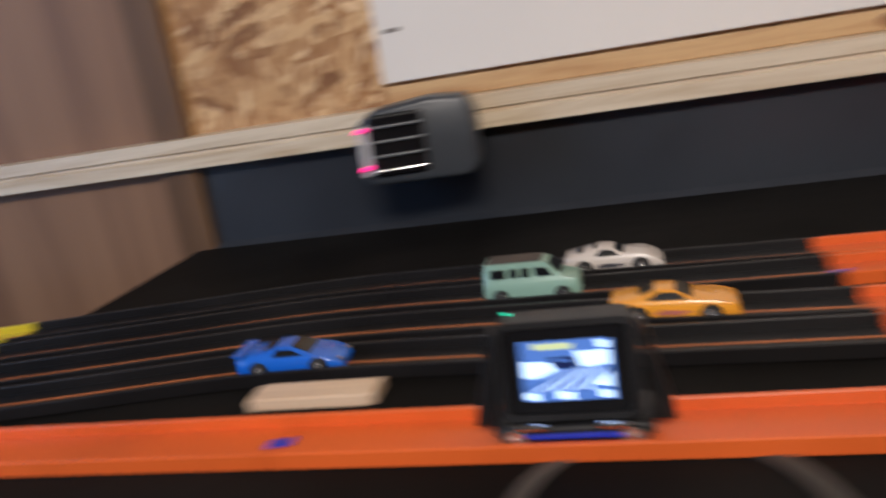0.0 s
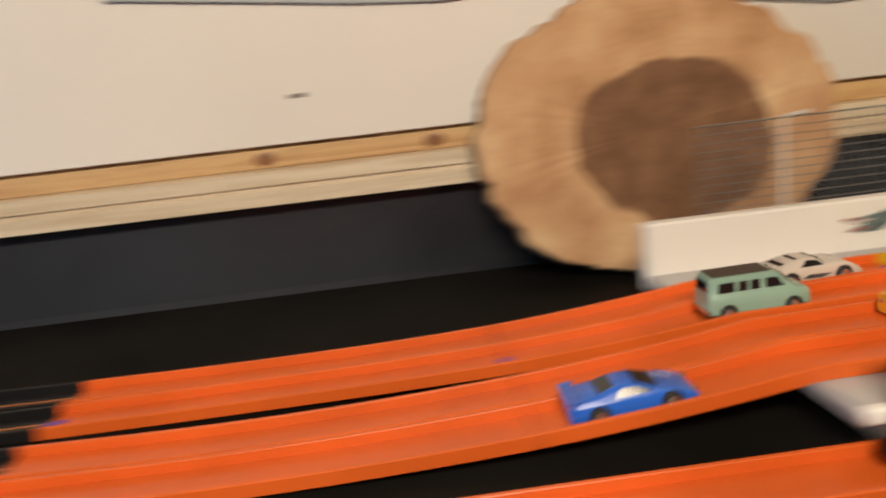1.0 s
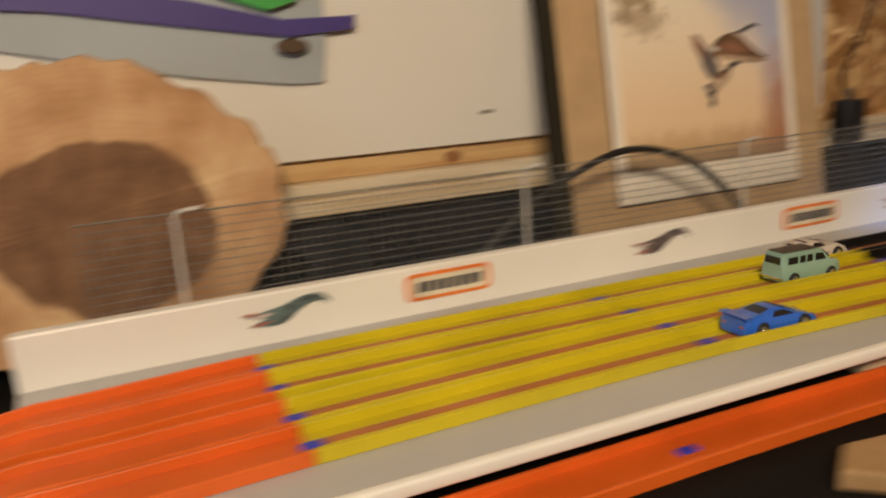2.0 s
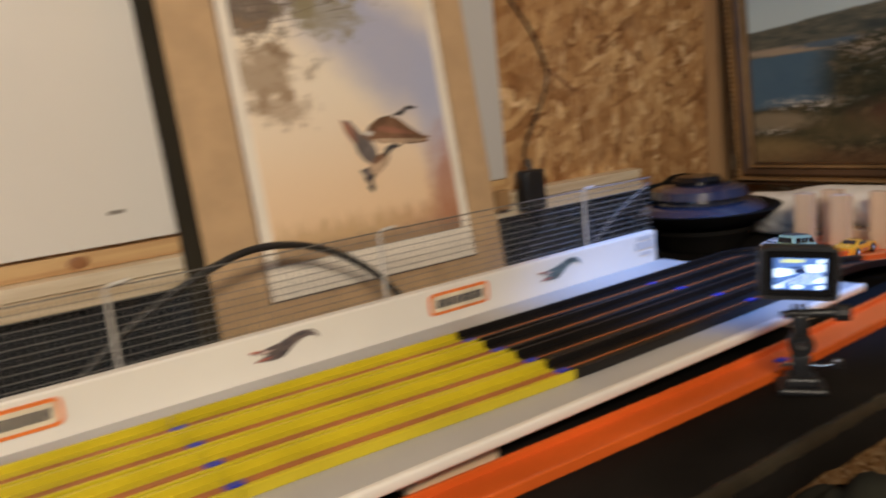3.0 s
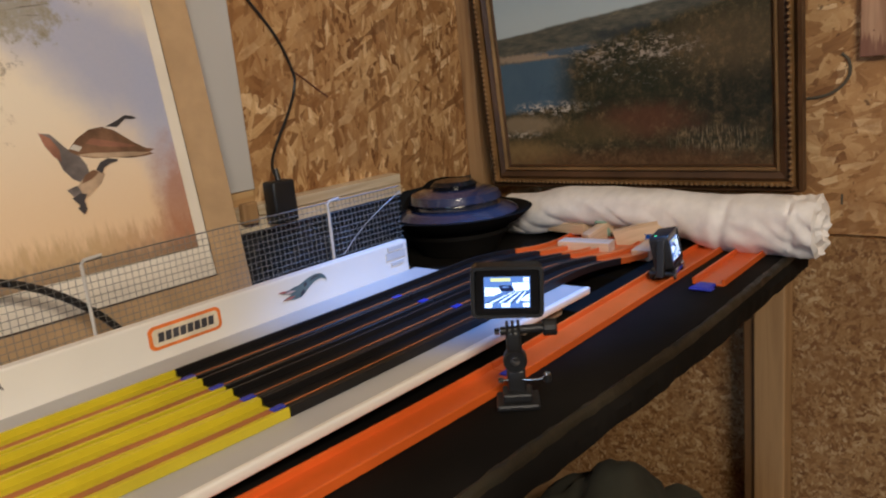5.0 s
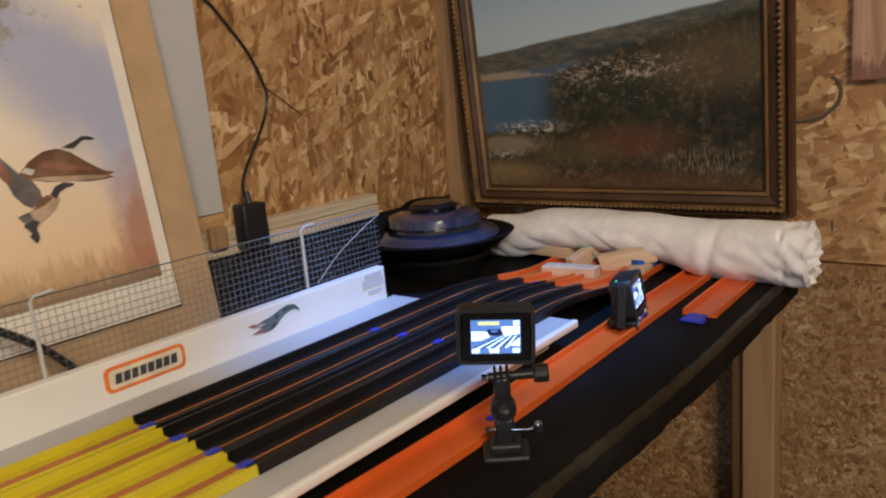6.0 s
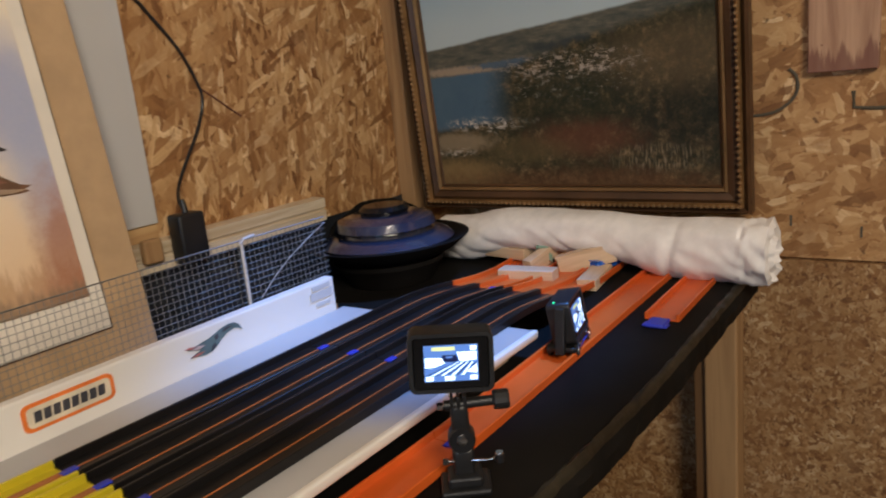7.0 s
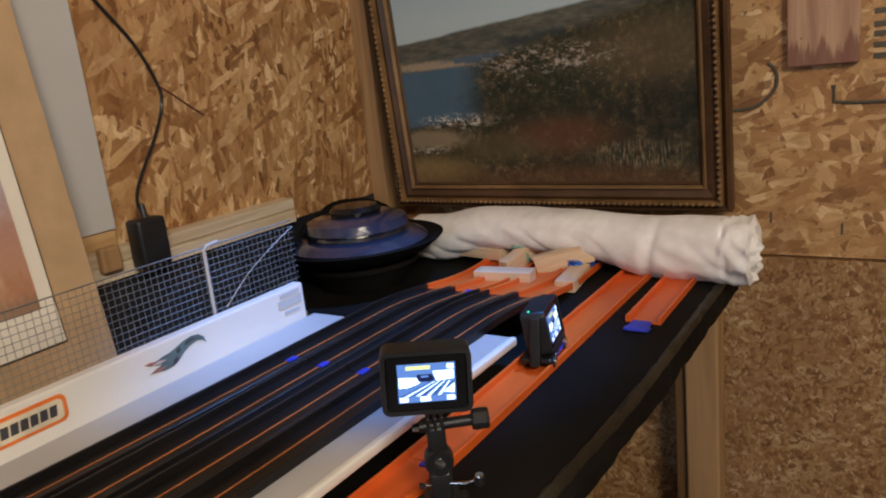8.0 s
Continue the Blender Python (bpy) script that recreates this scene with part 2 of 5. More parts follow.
def lathe(profile, steps=40, bm=None, m=None):
    """A body turned round z from (radius, z) points."""
    own = bmesh.new()
    rings = []
    for r, z in profile:
        if r < 1e-5:
            rings.append([own.verts.new((0, 0, z))])
        else:
            rings.append([own.verts.new((r * math.cos(2 * math.pi * k / steps), r * math.sin(2 * math.pi * k / steps), z)) for k in range(steps)])
    for a, b in zip(rings, rings[1:]):
        for k in range(steps):
            k2 = (k + 1) % steps
            if len(a) == 1 and len(b) == 1:
                continue
            if len(a) == 1:
                own.faces.new((a[0], b[k], b[k2]))
            elif len(b) == 1:
                own.faces.new((a[k], b[0], a[k2]))
            else:
                own.faces.new((a[k], b[k], b[k2], a[k2]))
    return join(bm, own, m)


def tube(points, radius, sides=8, bm=None):
    """A round cord through points."""
    own = bmesh.new()
    pts = [Vector(p) for p in points]
    rings = []
    for k, p in enumerate(pts):
        d = (pts[min(k + 1, len(pts) - 1)] - pts[max(k - 1, 0)]).normalized()
        u = d.cross(Vector((0.13, 0.31, 0.94))).normalized()
        w = d.cross(u)
        rings.append([own.verts.new(p + radius * (math.cos(2 * math.pi * j / sides) * u + math.sin(2 * math.pi * j / sides) * w)) for j in range(sides)])
    for a, b in zip(rings, rings[1:]):
        for j in range(sides):
            own.faces.new((a[j], a[(j + 1) % sides], b[(j + 1) % sides], b[j]))
    own.faces.new(rings[0])
    own.faces.new(rings[-1])
    return join(bm, own)


def curve_points(ctrl, n=24):
    """Smooth points through control points (Catmull-Rom)."""
    c = [Vector(p) for p in ctrl]
    c = [2 * c[0] - c[1]] + c + [2 * c[-1] - c[-2]]
    out = []
    for k in range(1, len(c) - 2):
        for s in range(n):
            u = s / n
            a, b, d, e = c[k - 1], c[k], c[k + 1], c[k + 2]
            out.append(0.5 * ((2 * b) + (d - a) * u + (2 * a - 5 * b + 4 * d - e) * u * u + (3 * b - a - 3 * d + e) * u ** 3))
    return out + [c[-2]]


def smooth(a, b, x):
    u = min(1.0, max(0.0, (x - a) / (b - a)))
    return u * u * (3 - 2 * u)


def structure(name, bm, material, label="", smooth_shade=False):
    ob = part(name, bm, material, None, "", smooth_shade)
    return tagged(ob, label, "", "", "structure")
# ---- the room ----
WALL = 0.19
END = 1.475
structure("wall_north_flake_board", box((-0.98, WALL, FLOOR), (END, WALL + 0.1, CEIL)), M["osb_wall"], "flake board wall behind the race table")
structure("wall_north_brown", box((-2.6, WALL - 0.004, FLOOR), (-1.0, WALL + 0.1, CEIL)), M["brown_panel"], "smooth brown wooden wall panelling")
structure("wall_stud", box((-1.022, WALL - 0.012, FLOOR), (-0.979, WALL + 0.02, CEIL), 0.003), M["stud"], "dark brown upright stud between the wall panels")
structure("wall_east_upper", box((END, -2.6, -0.018), (END + 0.1, WALL, CEIL)), M["osb_end"], "flake board end wall with pencil marks")
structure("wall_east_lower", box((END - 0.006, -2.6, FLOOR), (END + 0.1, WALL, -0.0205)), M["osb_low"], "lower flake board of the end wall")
structure("wall_south", box((-2.6, -2.7, FLOOR), (END + 0.1, -2.6, CEIL)), M["back_wall"])
structure("wall_west", box((-2.7, -2.6, FLOOR), (-2.6, WALL + 0.1, CEIL)), M["back_wall"])
structure("floor", box((-2.7, -2.7, FLOOR - 0.05), (END + 0.1, WALL + 0.1, FLOOR)), M["floor"], "dusty concrete floor")
structure("ceiling", box((-2.7, -2.7, CEIL), (END + 0.1, WALL + 0.1, CEIL + 0.05)), M["ceiling"])
structure("wall_corner_trim", box((END - 0.028, WALL - 0.03, TABLE), (END, WALL, CEIL), 0.002), M["leg"], "wooden upright in the wall corner")

# off-white panel fixed to the wall, with its short pencil dashes
panel = tagged(part("wall_panel", box((-0.757, WALL - 0.008, 0.1188), (0.895, WALL, 0.9), 0.001), M["panel"]), "large off-white wall panel with small dark dashes", "panel", kind="structure")
# Right end of the same panel, a grey copy standing in for shade.
tagged(part("wall_panel_end", box((0.8955, WALL - 0.009, 0.1165), (0.978, WALL, 0.9), 0.001), M["panel_grey"]), "end of the off-white wall panel, its shade coloured grey", "panel", kind="structure")
M["pencil"] = surface("pencil_mark", (0.24, 0.21, 0.18), 0.7, grain=300)
for x, z in ((-0.74, 0.168), (-0.263, 0.162), (0.463, 0.151)):
    part("dash_mark", box((x - 0.008, WALL - 0.0085, z - 0.002), (x + 0.008, WALL - 0.0078, z + 0.002), 0.0006), M["pencil"], panel)

# pine strip and grooved batten along the wall
structure("trim_pine_strip", box((-0.757, WALL - 0.006, 0.0975), (0.978, WALL - 0.0005, 0.1155), 0.001), M["pine"], "knotty pine strip under the wall panel")
profile = [(WALL - 0.001, 0.064), (0.168, 0.064), (0.168, 0.0775), (0.1715, 0.079), (0.1715, 0.0815), (0.168, 0.083), (0.168, 0.096), (WALL - 0.001, 0.0975)]
structure("trim_batten", prism(profile, -2.6, 1.243, "x"), M["batten"], "pale grooved wooden batten along the wall")
M["knot"] = surface("pine_knot", (0.25, 0.11, 0.04), 0.5, grain=200, amount=0.3)
for x in (-0.302, -0.14, 0.03, 0.42):
    k = lathe([(0, 0.0008), (0.004, 0.0007), (0.0065, 0)], 14)
    k.transform(pose(x, WALL - 0.0062, 0.1065, 90) @ Matrix.Diagonal((1.6, 1, 1, 1)))
    structure("trim_knot", k, M["knot"])

# ---- table ----
table = thing("race_table", "long wooden table covered in black plastic sheet", "table", pose(0, 0, 0))


def table_edge(x):
    return -0.380 + 0.016 * (1 - smooth(0.62, 1.1, x)) + 0.002 * noise.noise((x * 4, 0, 0))


def sheet_hem():
    """The crumpled folded hem of the sheet along the table's front edge."""
    bm = bmesh.new()
    rows = []
    for k in range(421):
        x = -1.0 + 2.44 * k / 420
        e = table_edge(x)
        w = 0.0036 + 0.0026 * noise.noise((x * 11, 4, 0)) + 0.0015 * noise.noise((x * 60, 2, 0))
        ring = []
        for j in range(7):
            a = math.pi * j / 6
            h = 0.0022 + 0.0020 * noise.noise((x * 30, j * 0.8, 1)) + 0.0012 * noise.noise((x * 90, j * 1.3, 5))
            ring.append(bm.verts.new((x, e + 0.004 + w * math.cos(a) + 0.0012 * noise.noise((x * 50, j, 8)), TABLE - 0.0015 - 0.006 * (j / 6) ** 2 + (0.0012 + max(0.0, h)) * math.sin(a))))
        rows.append(ring)
    for a, b in zip(rows, rows[1:]):
        for j in range(6):
            bm.faces.new((a[j], b[j], b[j + 1], a[j + 1]))
    return bm


def table_sheet(rear):
    bm = bmesh.new()
    nx = 420
    xs = [-1.0 + 2.45 * k / nx for k in range(nx + 1)]
    rows = []
    for k, x in enumerate(xs):
        edge = table_edge(x)
        low = -0.060 + 0.002 * noise.noise((x * 5, 3, 0)) + 0.003 * noise.noise((x * 26, 1, 0))
        ring = []
        for y, z in ((0.187, 0.063), (0.187, 0.02), (0.186, TABLE + 0.006), (0.180, TABLE + 0.0005), (0.10, TABLE), (0.0, TABLE), (-0.1, TABLE), (-0.2, TABLE), (-0.3, TABLE), (edge + 0.012, TABLE), (edge + 0.003, TABLE - 0.003), (edge, TABLE - 0.012), (edge - 0.002 + 0.0030 * noise.noise((x * 8, 8, 0)) + 0.0022 * noise.noise((x * 42, 3, 0)), (TABLE + low) / 2), (edge + 0.0030 * noise.noise((x * 9, 5, 0)) + 0.0024 * noise.noise((x * 34, 6, 0)), low)):
            dz = 0.0012 * noise.noise((x * 6, y * 9, 2)) if -0.31 < y < 0.15 else 0.0
            ring.append(bm.verts.new((x, y, z - abs(dz))))
        rows.append(ring)
    for a, b in zip(rows, rows[1:]):
        for j in range(0, 3) if rear else range(3, len(a) - 1):
            bm.faces.new((a[j], b[j], b[j + 1], a[j + 1]))
    bmesh.ops.delete(bm, geom=[v for v in bm.verts if not v.link_faces], context="VERTS")
    return bm


part("rear_sheet", table_sheet(True), M["rear_sheet"], table, "black plastic sheet up the wall, coloured with a cool sheen", True)
part("sheet", table_sheet(False), M["sheet"], table, "black plastic sheet with a ragged hanging edge", True)
part("hem", sheet_hem(), M["hem"], table, "crumpled grey hem of the sheet", True)
part("tabletop", box((-0.995, -0.356, -0.066), (1.44, 0.18, TABLE - 0.004), 0.002), M["leg"], table, "wooden table top under the sheet")
part("leg", box((1.40, -0.366, FLOOR), (1.437, -0.324, -0.066), 0.003), M["leg"], table, "squared pine leg")
part("leg", box((-0.95, -0.36, FLOOR), (-0.89, -0.32, -0.066), 0.003), M["leg"], table, "squared pine leg")
# Shadow on the right leg's left side, built as a dark upright.
part("rail", box((1.408, -0.3238, FLOOR), (1.432, -0.308, -0.066), 0.002), M["stud"], table, "dark strip added for the leg's shaded left side")

# ---- tray with its white back board ----
tray = thing("finish_tray", "grey tray board with pale front edge on wooden blocks", "tray", pose(0, 0, 0))
part("base_board", prism([(0.013, -0.2383), (1.079, -0.2503), (1.079, -0.0005), (0.0, -0.0005)], -0.007, 0.0, "z", 0.0008), M["tray"], tray)
part("front_edge", prism([(0.0135, -0.2455), (1.0785, -0.2575), (1.0785, -0.2505), (0.013, -0.2385)], -0.0072, 0.0014, "z", 0.0022, 3), M["white_board"], tray, "rounded cream front edge", True)
for x in (0.035, 0.53, 0.985):
    part("support_block", box((x, -0.232, TABLE), (x + 0.075, -0.03, -0.0074), 0.001), M["block"], tray, "pale wooden support block")
backboard = thing("back_board", "upright white board with racing stickers behind the lanes", "board", pose(0, 0, 0))
part("board", box((0.0, 0.0, -0.012), (1.068, 0.013, 0.040), 0.002, 2), M["white_board"], backboard)


def sticker_flame(x, tone):
    """A swept flame-shaped badge: plain shape in its colours."""
    def piece(name, pts, y0, mat, parent, label=""):
        return part(name, prism([(x + a, 0.0222 + b) for a, b in pts], y0 - 0.0005, y0, "y"), mat, parent, label)
    body = [(-0.034, 0.0032), (-0.028, 0.0012), (-0.021, 0.0028), (-0.014, 0.0044), (-0.006, 0.0052), (0.002, 0.0078), (0.010, 0.0105), (0.019, 0.0118), (0.027, 0.0106), (0.0325, 0.0062), (0.0345, 0.0002),
            (0.030, 0.0040), (0.024, 0.0052), (0.016, 0.0036), (0.008, -0.0006), (0.002, -0.0052), (-0.004, -0.0084), (-0.013, -0.0092), (-0.021, -0.0080), (-0.030, -0.0068), (-0.024, -0.0045), (-0.017, -0.0030), (-0.024, -0.0008), (-0.030, 0.0008)]
    ob = piece("flame_sticker", body, -0.0002, tone, backboard, "grey flame-shaped sticker with pale red tips")
    piece("tip", [(-0.027, 0.0006), (-0.019, -0.0012), (-0.012, 0.0006), (-0.019, 0.0022)], -0.0008, M["pale_ink"], ob, "pale flame tip")
    piece("tip", [(-0.030, -0.0066), (-0.020, -0.0068), (-0.013, -0.0052), (-0.021, -0.0046)], -0.0008, M["red_ink"], ob, "pale red flame tip")
    piece("tip", [(-0.035, 0.0034), (-0.028, 0.0014), (-0.022, 0.0026), (-0.029, 0.0040)], -0.0008, M["red_ink"], ob, "pale red flame tip")
    piece("streak", [(-0.006, -0.0080), (0.001, -0.0048), (0.000, -0.0012), (-0.004, -0.0030)], -0.0008, M["dark_ink"], ob)
    piece("streak", [(0.001, 0.0010), (0.005, 0.0030), (0.004, 0.0068), (0.000, 0.0050)], -0.0008, M["dark_ink"], ob)
    piece("streak", [(0.010, 0.0060), (0.018, 0.0082), (0.024, 0.0080), (0.018, 0.0100), (0.012, 0.0088)], -0.0008, M["dark_ink"], ob)


M["pale_ink"] = surface("pale_pink_ink", (0.62, 0.48, 0.44), 0.4, grain=300)
M["teal_ink"] = surface("grey_teal_ink", (0.12, 0.17, 0.17), 0.4, grain=300, amount=0.3)
M["plum_ink"] = surface("grey_plum_ink", (0.15, 0.12, 0.12), 0.4, grain=300, amount=0.3)
M["dark_ink"] = surface("dark_grey_ink", (0.06, 0.06, 0.07), 0.4, grain=300, amount=0.3)
M["red_ink"] = surface("faded_red_ink", (0.45, 0.14, 0.10), 0.4, grain=300)
M["orange_ink"] = surface("orange_ink", (0.78, 0.20, 0.03), 0.4, grain=300)
M["cream_ink"] = surface("cream_ink", (0.75, 0.66, 0.50), 0.4, grain=300)
for x, tone in ((0.188, "teal_ink"), (0.549, "plum_ink"), (0.895, "teal_ink")):
    sticker_flame(x, M[tone])


def rounded(w, h, r, n=5):
    pts = []
    for cx, cz, a0 in ((w - r, h - r, 0), (-w + r, h - r, 90), (-w + r, -h + r, 180), (w - r, -h + r, 270)):
        for k in range(n + 1):
            a = radians(a0 + 90 * k / n)
            pts.append((cx + r * math.cos(a), cz + r * math.sin(a)))
    return pts


for x in (0.325, 0.748):
    rim = part("badge_sticker", prism([(x + a, 0.0225 + b) for a, b in rounded(0.039, 0.0115, 0.006)], -0.0012, 0.0002, "y"), M["orange_ink"], backboard, "orange-rimmed rounded badge sticker")
    part("field", prism([(x + a, 0.0225 + b) for a, b in rounded(0.0355, 0.0085, 0.004)], -0.0016, -0.00125, "y"), M["cream_ink"], rim)
    for k in range(8):
        u = x - 0.027 + k * 0.0077
        part("bar", prism([(u - 0.0034, 0.018), (u + 0.0026, 0.018), (u + 0.0036, 0.027), (u - 0.0024, 0.027)], -0.002, -0.00165, "y"), M["dark_ink"], rim)
for z0, z1, x0, x1 in ((0.020, 0.029, 1.028, 1.062), (0.031, 0.036, 1.032, 1.06), (0.012, 0.016, 1.036, 1.058)):
    part("label_bar", box((x0, -0.0012, z0), (x1, 0.0002, z1)), M["panel_grey"], backboard, "faded grey print")

# ---- lanes ----
LANE_RAIL, LANE_FLOOR = 0.0078, 0.0018


LANE_X = (-1.75, -1.1, -0.9, -0.75, -0.6, -0.45, -0.3, -0.2, -0.1, 0.03, 0.155, 0.43, 0.70, 0.96, 1.20, 1.45)
LANE_MID = (
    (-0.185, -0.081, -0.049, -0.025, -0.027, -0.034, -0.040, -0.049, -0.060, -0.067, -0.059, -0.063, -0.074, -0.080, -0.081, -0.071),
    (-0.231, -0.127, -0.095, -0.071, -0.072, -0.075, -0.077, -0.085, -0.097, -0.106, -0.0985, -0.104, -0.117, -0.119, -0.121, -0.112),
    (-0.278, -0.174, -0.142, -0.118, -0.119, -0.132, -0.141, -0.146, -0.151, -0.1525, -0.148, -0.145, -0.161, -0.166, -0.168, -0.160),
    (-0.324, -0.220, -0.188, -0.164, -0.166, -0.173, -0.1795, -0.1845, -0.1895, -0.191, -0.187, -0.185, -0.199, -0.203, -0.206, -0.201))


def lane_y(i, x):
    """The middle of lane i (0 at the wall side) at x, smoothly through the lane's stations."""
    k = max(0, min(len(LANE_X) - 2, sum(1 for v in LANE_X if v <= x) - 1))
    m = LANE_MID[i]

    def slope(j):
        a, b = max(0, j - 1), min(len(m) - 1, j + 1)
        return (m[b] - m[a]) / (LANE_X[b] - LANE_X[a])
    w = LANE_X[k + 1] - LANE_X[k]
    u = (x - LANE_X[k]) / w
    return (m[k] * (2 * u ** 3 - 3 * u ** 2 + 1) + m[k + 1] * (3 * u ** 2 - 2 * u ** 3)
            + slope(k) * w * (u ** 3 - 2 * u ** 2 + u) + slope(k + 1) * w * (u ** 3 - u ** 2))


def lane_z(x):
    u = min(1.0, max(0.0, (x + 0.37) / 0.385))
    return TABLE + 0.001 + 0.0275 * u ** 2.1 - 0.024 * smooth(1.10, 1.34, x)


def lane_section(x0, x1, width, y_of, z_of, n):
    """Floor and two rails of a track piece along x, as three bmeshes."""
    out = []
    half = width / 2
    t = 0.0028
    sections = ([(-half, 0), (half, 0), (half, LANE_FLOOR), (-half, LANE_FLOOR)],
                [(half - t, 0), (half + 0.0003, 0), (half + 0.0003, LANE_RAIL - 0.0006), (half - 0.0004, LANE_RAIL), (half - t + 0.0005, LANE_RAIL), (half - t, LANE_RAIL - 0.0006)],
                [(-half - 0.0003, 0), (-half + t, 0), (-half + t, LANE_RAIL - 0.0006), (-half + t - 0.0005, LANE_RAIL), (-half + 0.0004, LANE_RAIL), (-half - 0.0003, LANE_RAIL - 0.0006)])
    for s, sec in enumerate(sections):
        if s == 0:
            sec = [(-half + t, 0), (half - t, 0), (half - t, LANE_FLOOR), (-half + t, LANE_FLOOR)]
        bm = bmesh.new()
        rings = []
        for k in range(n + 1):
            x = x0 + (x1 - x0) * k / n
            rings.append([bm.verts.new((x, y_of(x) + a, z_of(x) + b)) for a, b in sec])
        for a, b in zip(rings, rings[1:]):
            for j in range(len(sec)):
                bm.faces.new((a[j], a[(j + 1) % len(sec)], b[(j + 1) % len(sec)], b[j]))
        bm.faces.new(rings[0])
        bm.faces.new(rings[-1])
        out.append(bm)
    return out


def track_piece(label, x0, x1, width, y_of, z_of, rail_mat, n, group, floor_mat=None):
    ob = thing("track_piece", label, "toy track", pose(0, 0, 0), group)
    floor_bm, back, front = lane_section(x0, x1, width, y_of, z_of, n)
    part("track_floor", floor_bm, rail_mat, ob)
    if rail_mat is not M["orange"]:
        strip = lane_section(x0, x1, 0.0125 if rail_mat is M["yellow"] else 0.0070, lambda x: y_of(x) + 0.001, lambda x: z_of(x) + 0.0005, n)
        strip[1].free(), strip[2].free()
        part("floor_strip", strip[0], M["orange_dull"], ob, "narrow orange floor strip")
    part("side_rail", back, rail_mat, ob)
    part("side_rail", front, rail_mat, ob)
    return ob


LANE_W = 0.0368
M["orange_dull"] = surface("worn_orange_strip", (0.42, 0.14, 0.04), 0.45, grain=90, amount=0.25, bump=0.05)
BLACKS = "black plastic racing lane with an orange floor strip"
YELLOWS = "yellow plastic racing lane lying in the tray"
ORANGES = "orange plastic racing lane sloping up to the tray"
JOINTS = (-1.02, -0.72, -0.42, -0.125, 0.155, 0.43, 0.70, 0.958, 1.215, 1.43)


def connector(x, y, z, parent, proud=0.0014):
    bm = box((x - 0.008, y - 0.0036, z + LANE_FLOOR - 0.0004), (x + 0.004, y + 0.0036, z + LANE_FLOOR + proud), 0.0008)
    part("connector", bm, M["blue"], parent, "blue joining tongue")


for i in range(4):
    def y_of(x, i=i):
        return lane_y(i, x)
    spans = [(-1.75, JOINTS[0], "yellow"), (JOINTS[0], JOINTS[1], "black_track"), (JOINTS[1], JOINTS[2], "black_track"), (JOINTS[2], JOINTS[3], "orange"), (JOINTS[3], JOINTS[4], "orange"),
             (JOINTS[4], JOINTS[5], "yellow"), (JOINTS[5], JOINTS[6], "yellow"), (JOINTS[6], JOINTS[7], "black_track"), (JOINTS[7], JOINTS[8], "black_track"), (JOINTS[8], JOINTS[9], "orange")]
    for a, b, tone in spans:
        label = {"yellow": YELLOWS, "black_track": BLACKS, "orange": ORANGES}[tone]
        piece = track_piece(label, a + 0.0006, b - 0.0006, LANE_W, y_of, lane_z, M[tone], 26, "four racing lanes")
        if a > -0.5 and (tone != "orange" or i == 1):
            connector(a + 0.004, y_of(a), lane_z(a), piece, 0.0014 if tone != "orange" else 0.0002)


def front_y(x):
    return -0.2535 + 0.004 * (1 - smooth(-0.9, -0.3, x)) - 0.022 * smooth(0.35, 0.95, x) + 0.002 * smooth(0.9, 1.4, x)


def flat_z(x):
    return TABLE + 0.0006


for a, b in ((-1.7, -1.0), (-1.0, -0.709), (-0.709, -0.26), (-0.26, 0.356), (0.356, 0.894), (0.894, 1.42)):
    piece = track_piece("long orange plastic track lying along the table front", a + 0.0005, b - 0.0005, 0.038, front_y, flat_z, M["orange"], 24, "front return track")
    connector(a, front_y(a), flat_z(a), piece)
short = track_piece("short orange track end with a blue connector tab", 1.218, 1.42, 0.037, lambda x: -0.330 - 0.012 * (1.42 - x), flat_z, M["orange"], 8, "front return track")
tab = box((1.190, -0.343, TABLE + 0.001), (1.2165, -0.322, TABLE + 0.005), 0.002)
box((1.192, -0.346, TABLE + 0.0008), (1.204, -0.319, TABLE + 0.0035), 0.0015, bm=tab)
part("connector", tab, M["blue"], short, "bright blue connector tab")
block_prop = thing("wood_block_prop", "pale wooden block under the black lanes", "wood block", pose(0, 0, 0))
part("block", box((-0.747, -0.212, TABLE), (-0.676, -0.192, TABLE + 0.0070), 0.001), M["block"], block_prop)
offcut = thing("wood_offcut", "small tan wooden offcut lying on the black sheet", "wood block", pose(0, 0, 0))
part("block", prism([(0.392, -0.320), (0.418, -0.302), (0.520, -0.318), (0.514, -0.362), (0.428, -0.352)], TABLE + 0.0004, TABLE + 0.012, "z", 0.002), M["leg"], offcut)
ring = thing("paper_ring", "flat grey paper ring lying on the black sheet", "ring", pose(-0.537, -0.310, TABLE + 0.0004))
part("ring", lathe([(0.053, 0), (0.061, 0), (0.061, 0.0008), (0.053, 0.0008), (0.053, 0)], 60), surface("grey_brown_paper", (0.060, 0.050, 0.040), 0.8, grain=80), ring)
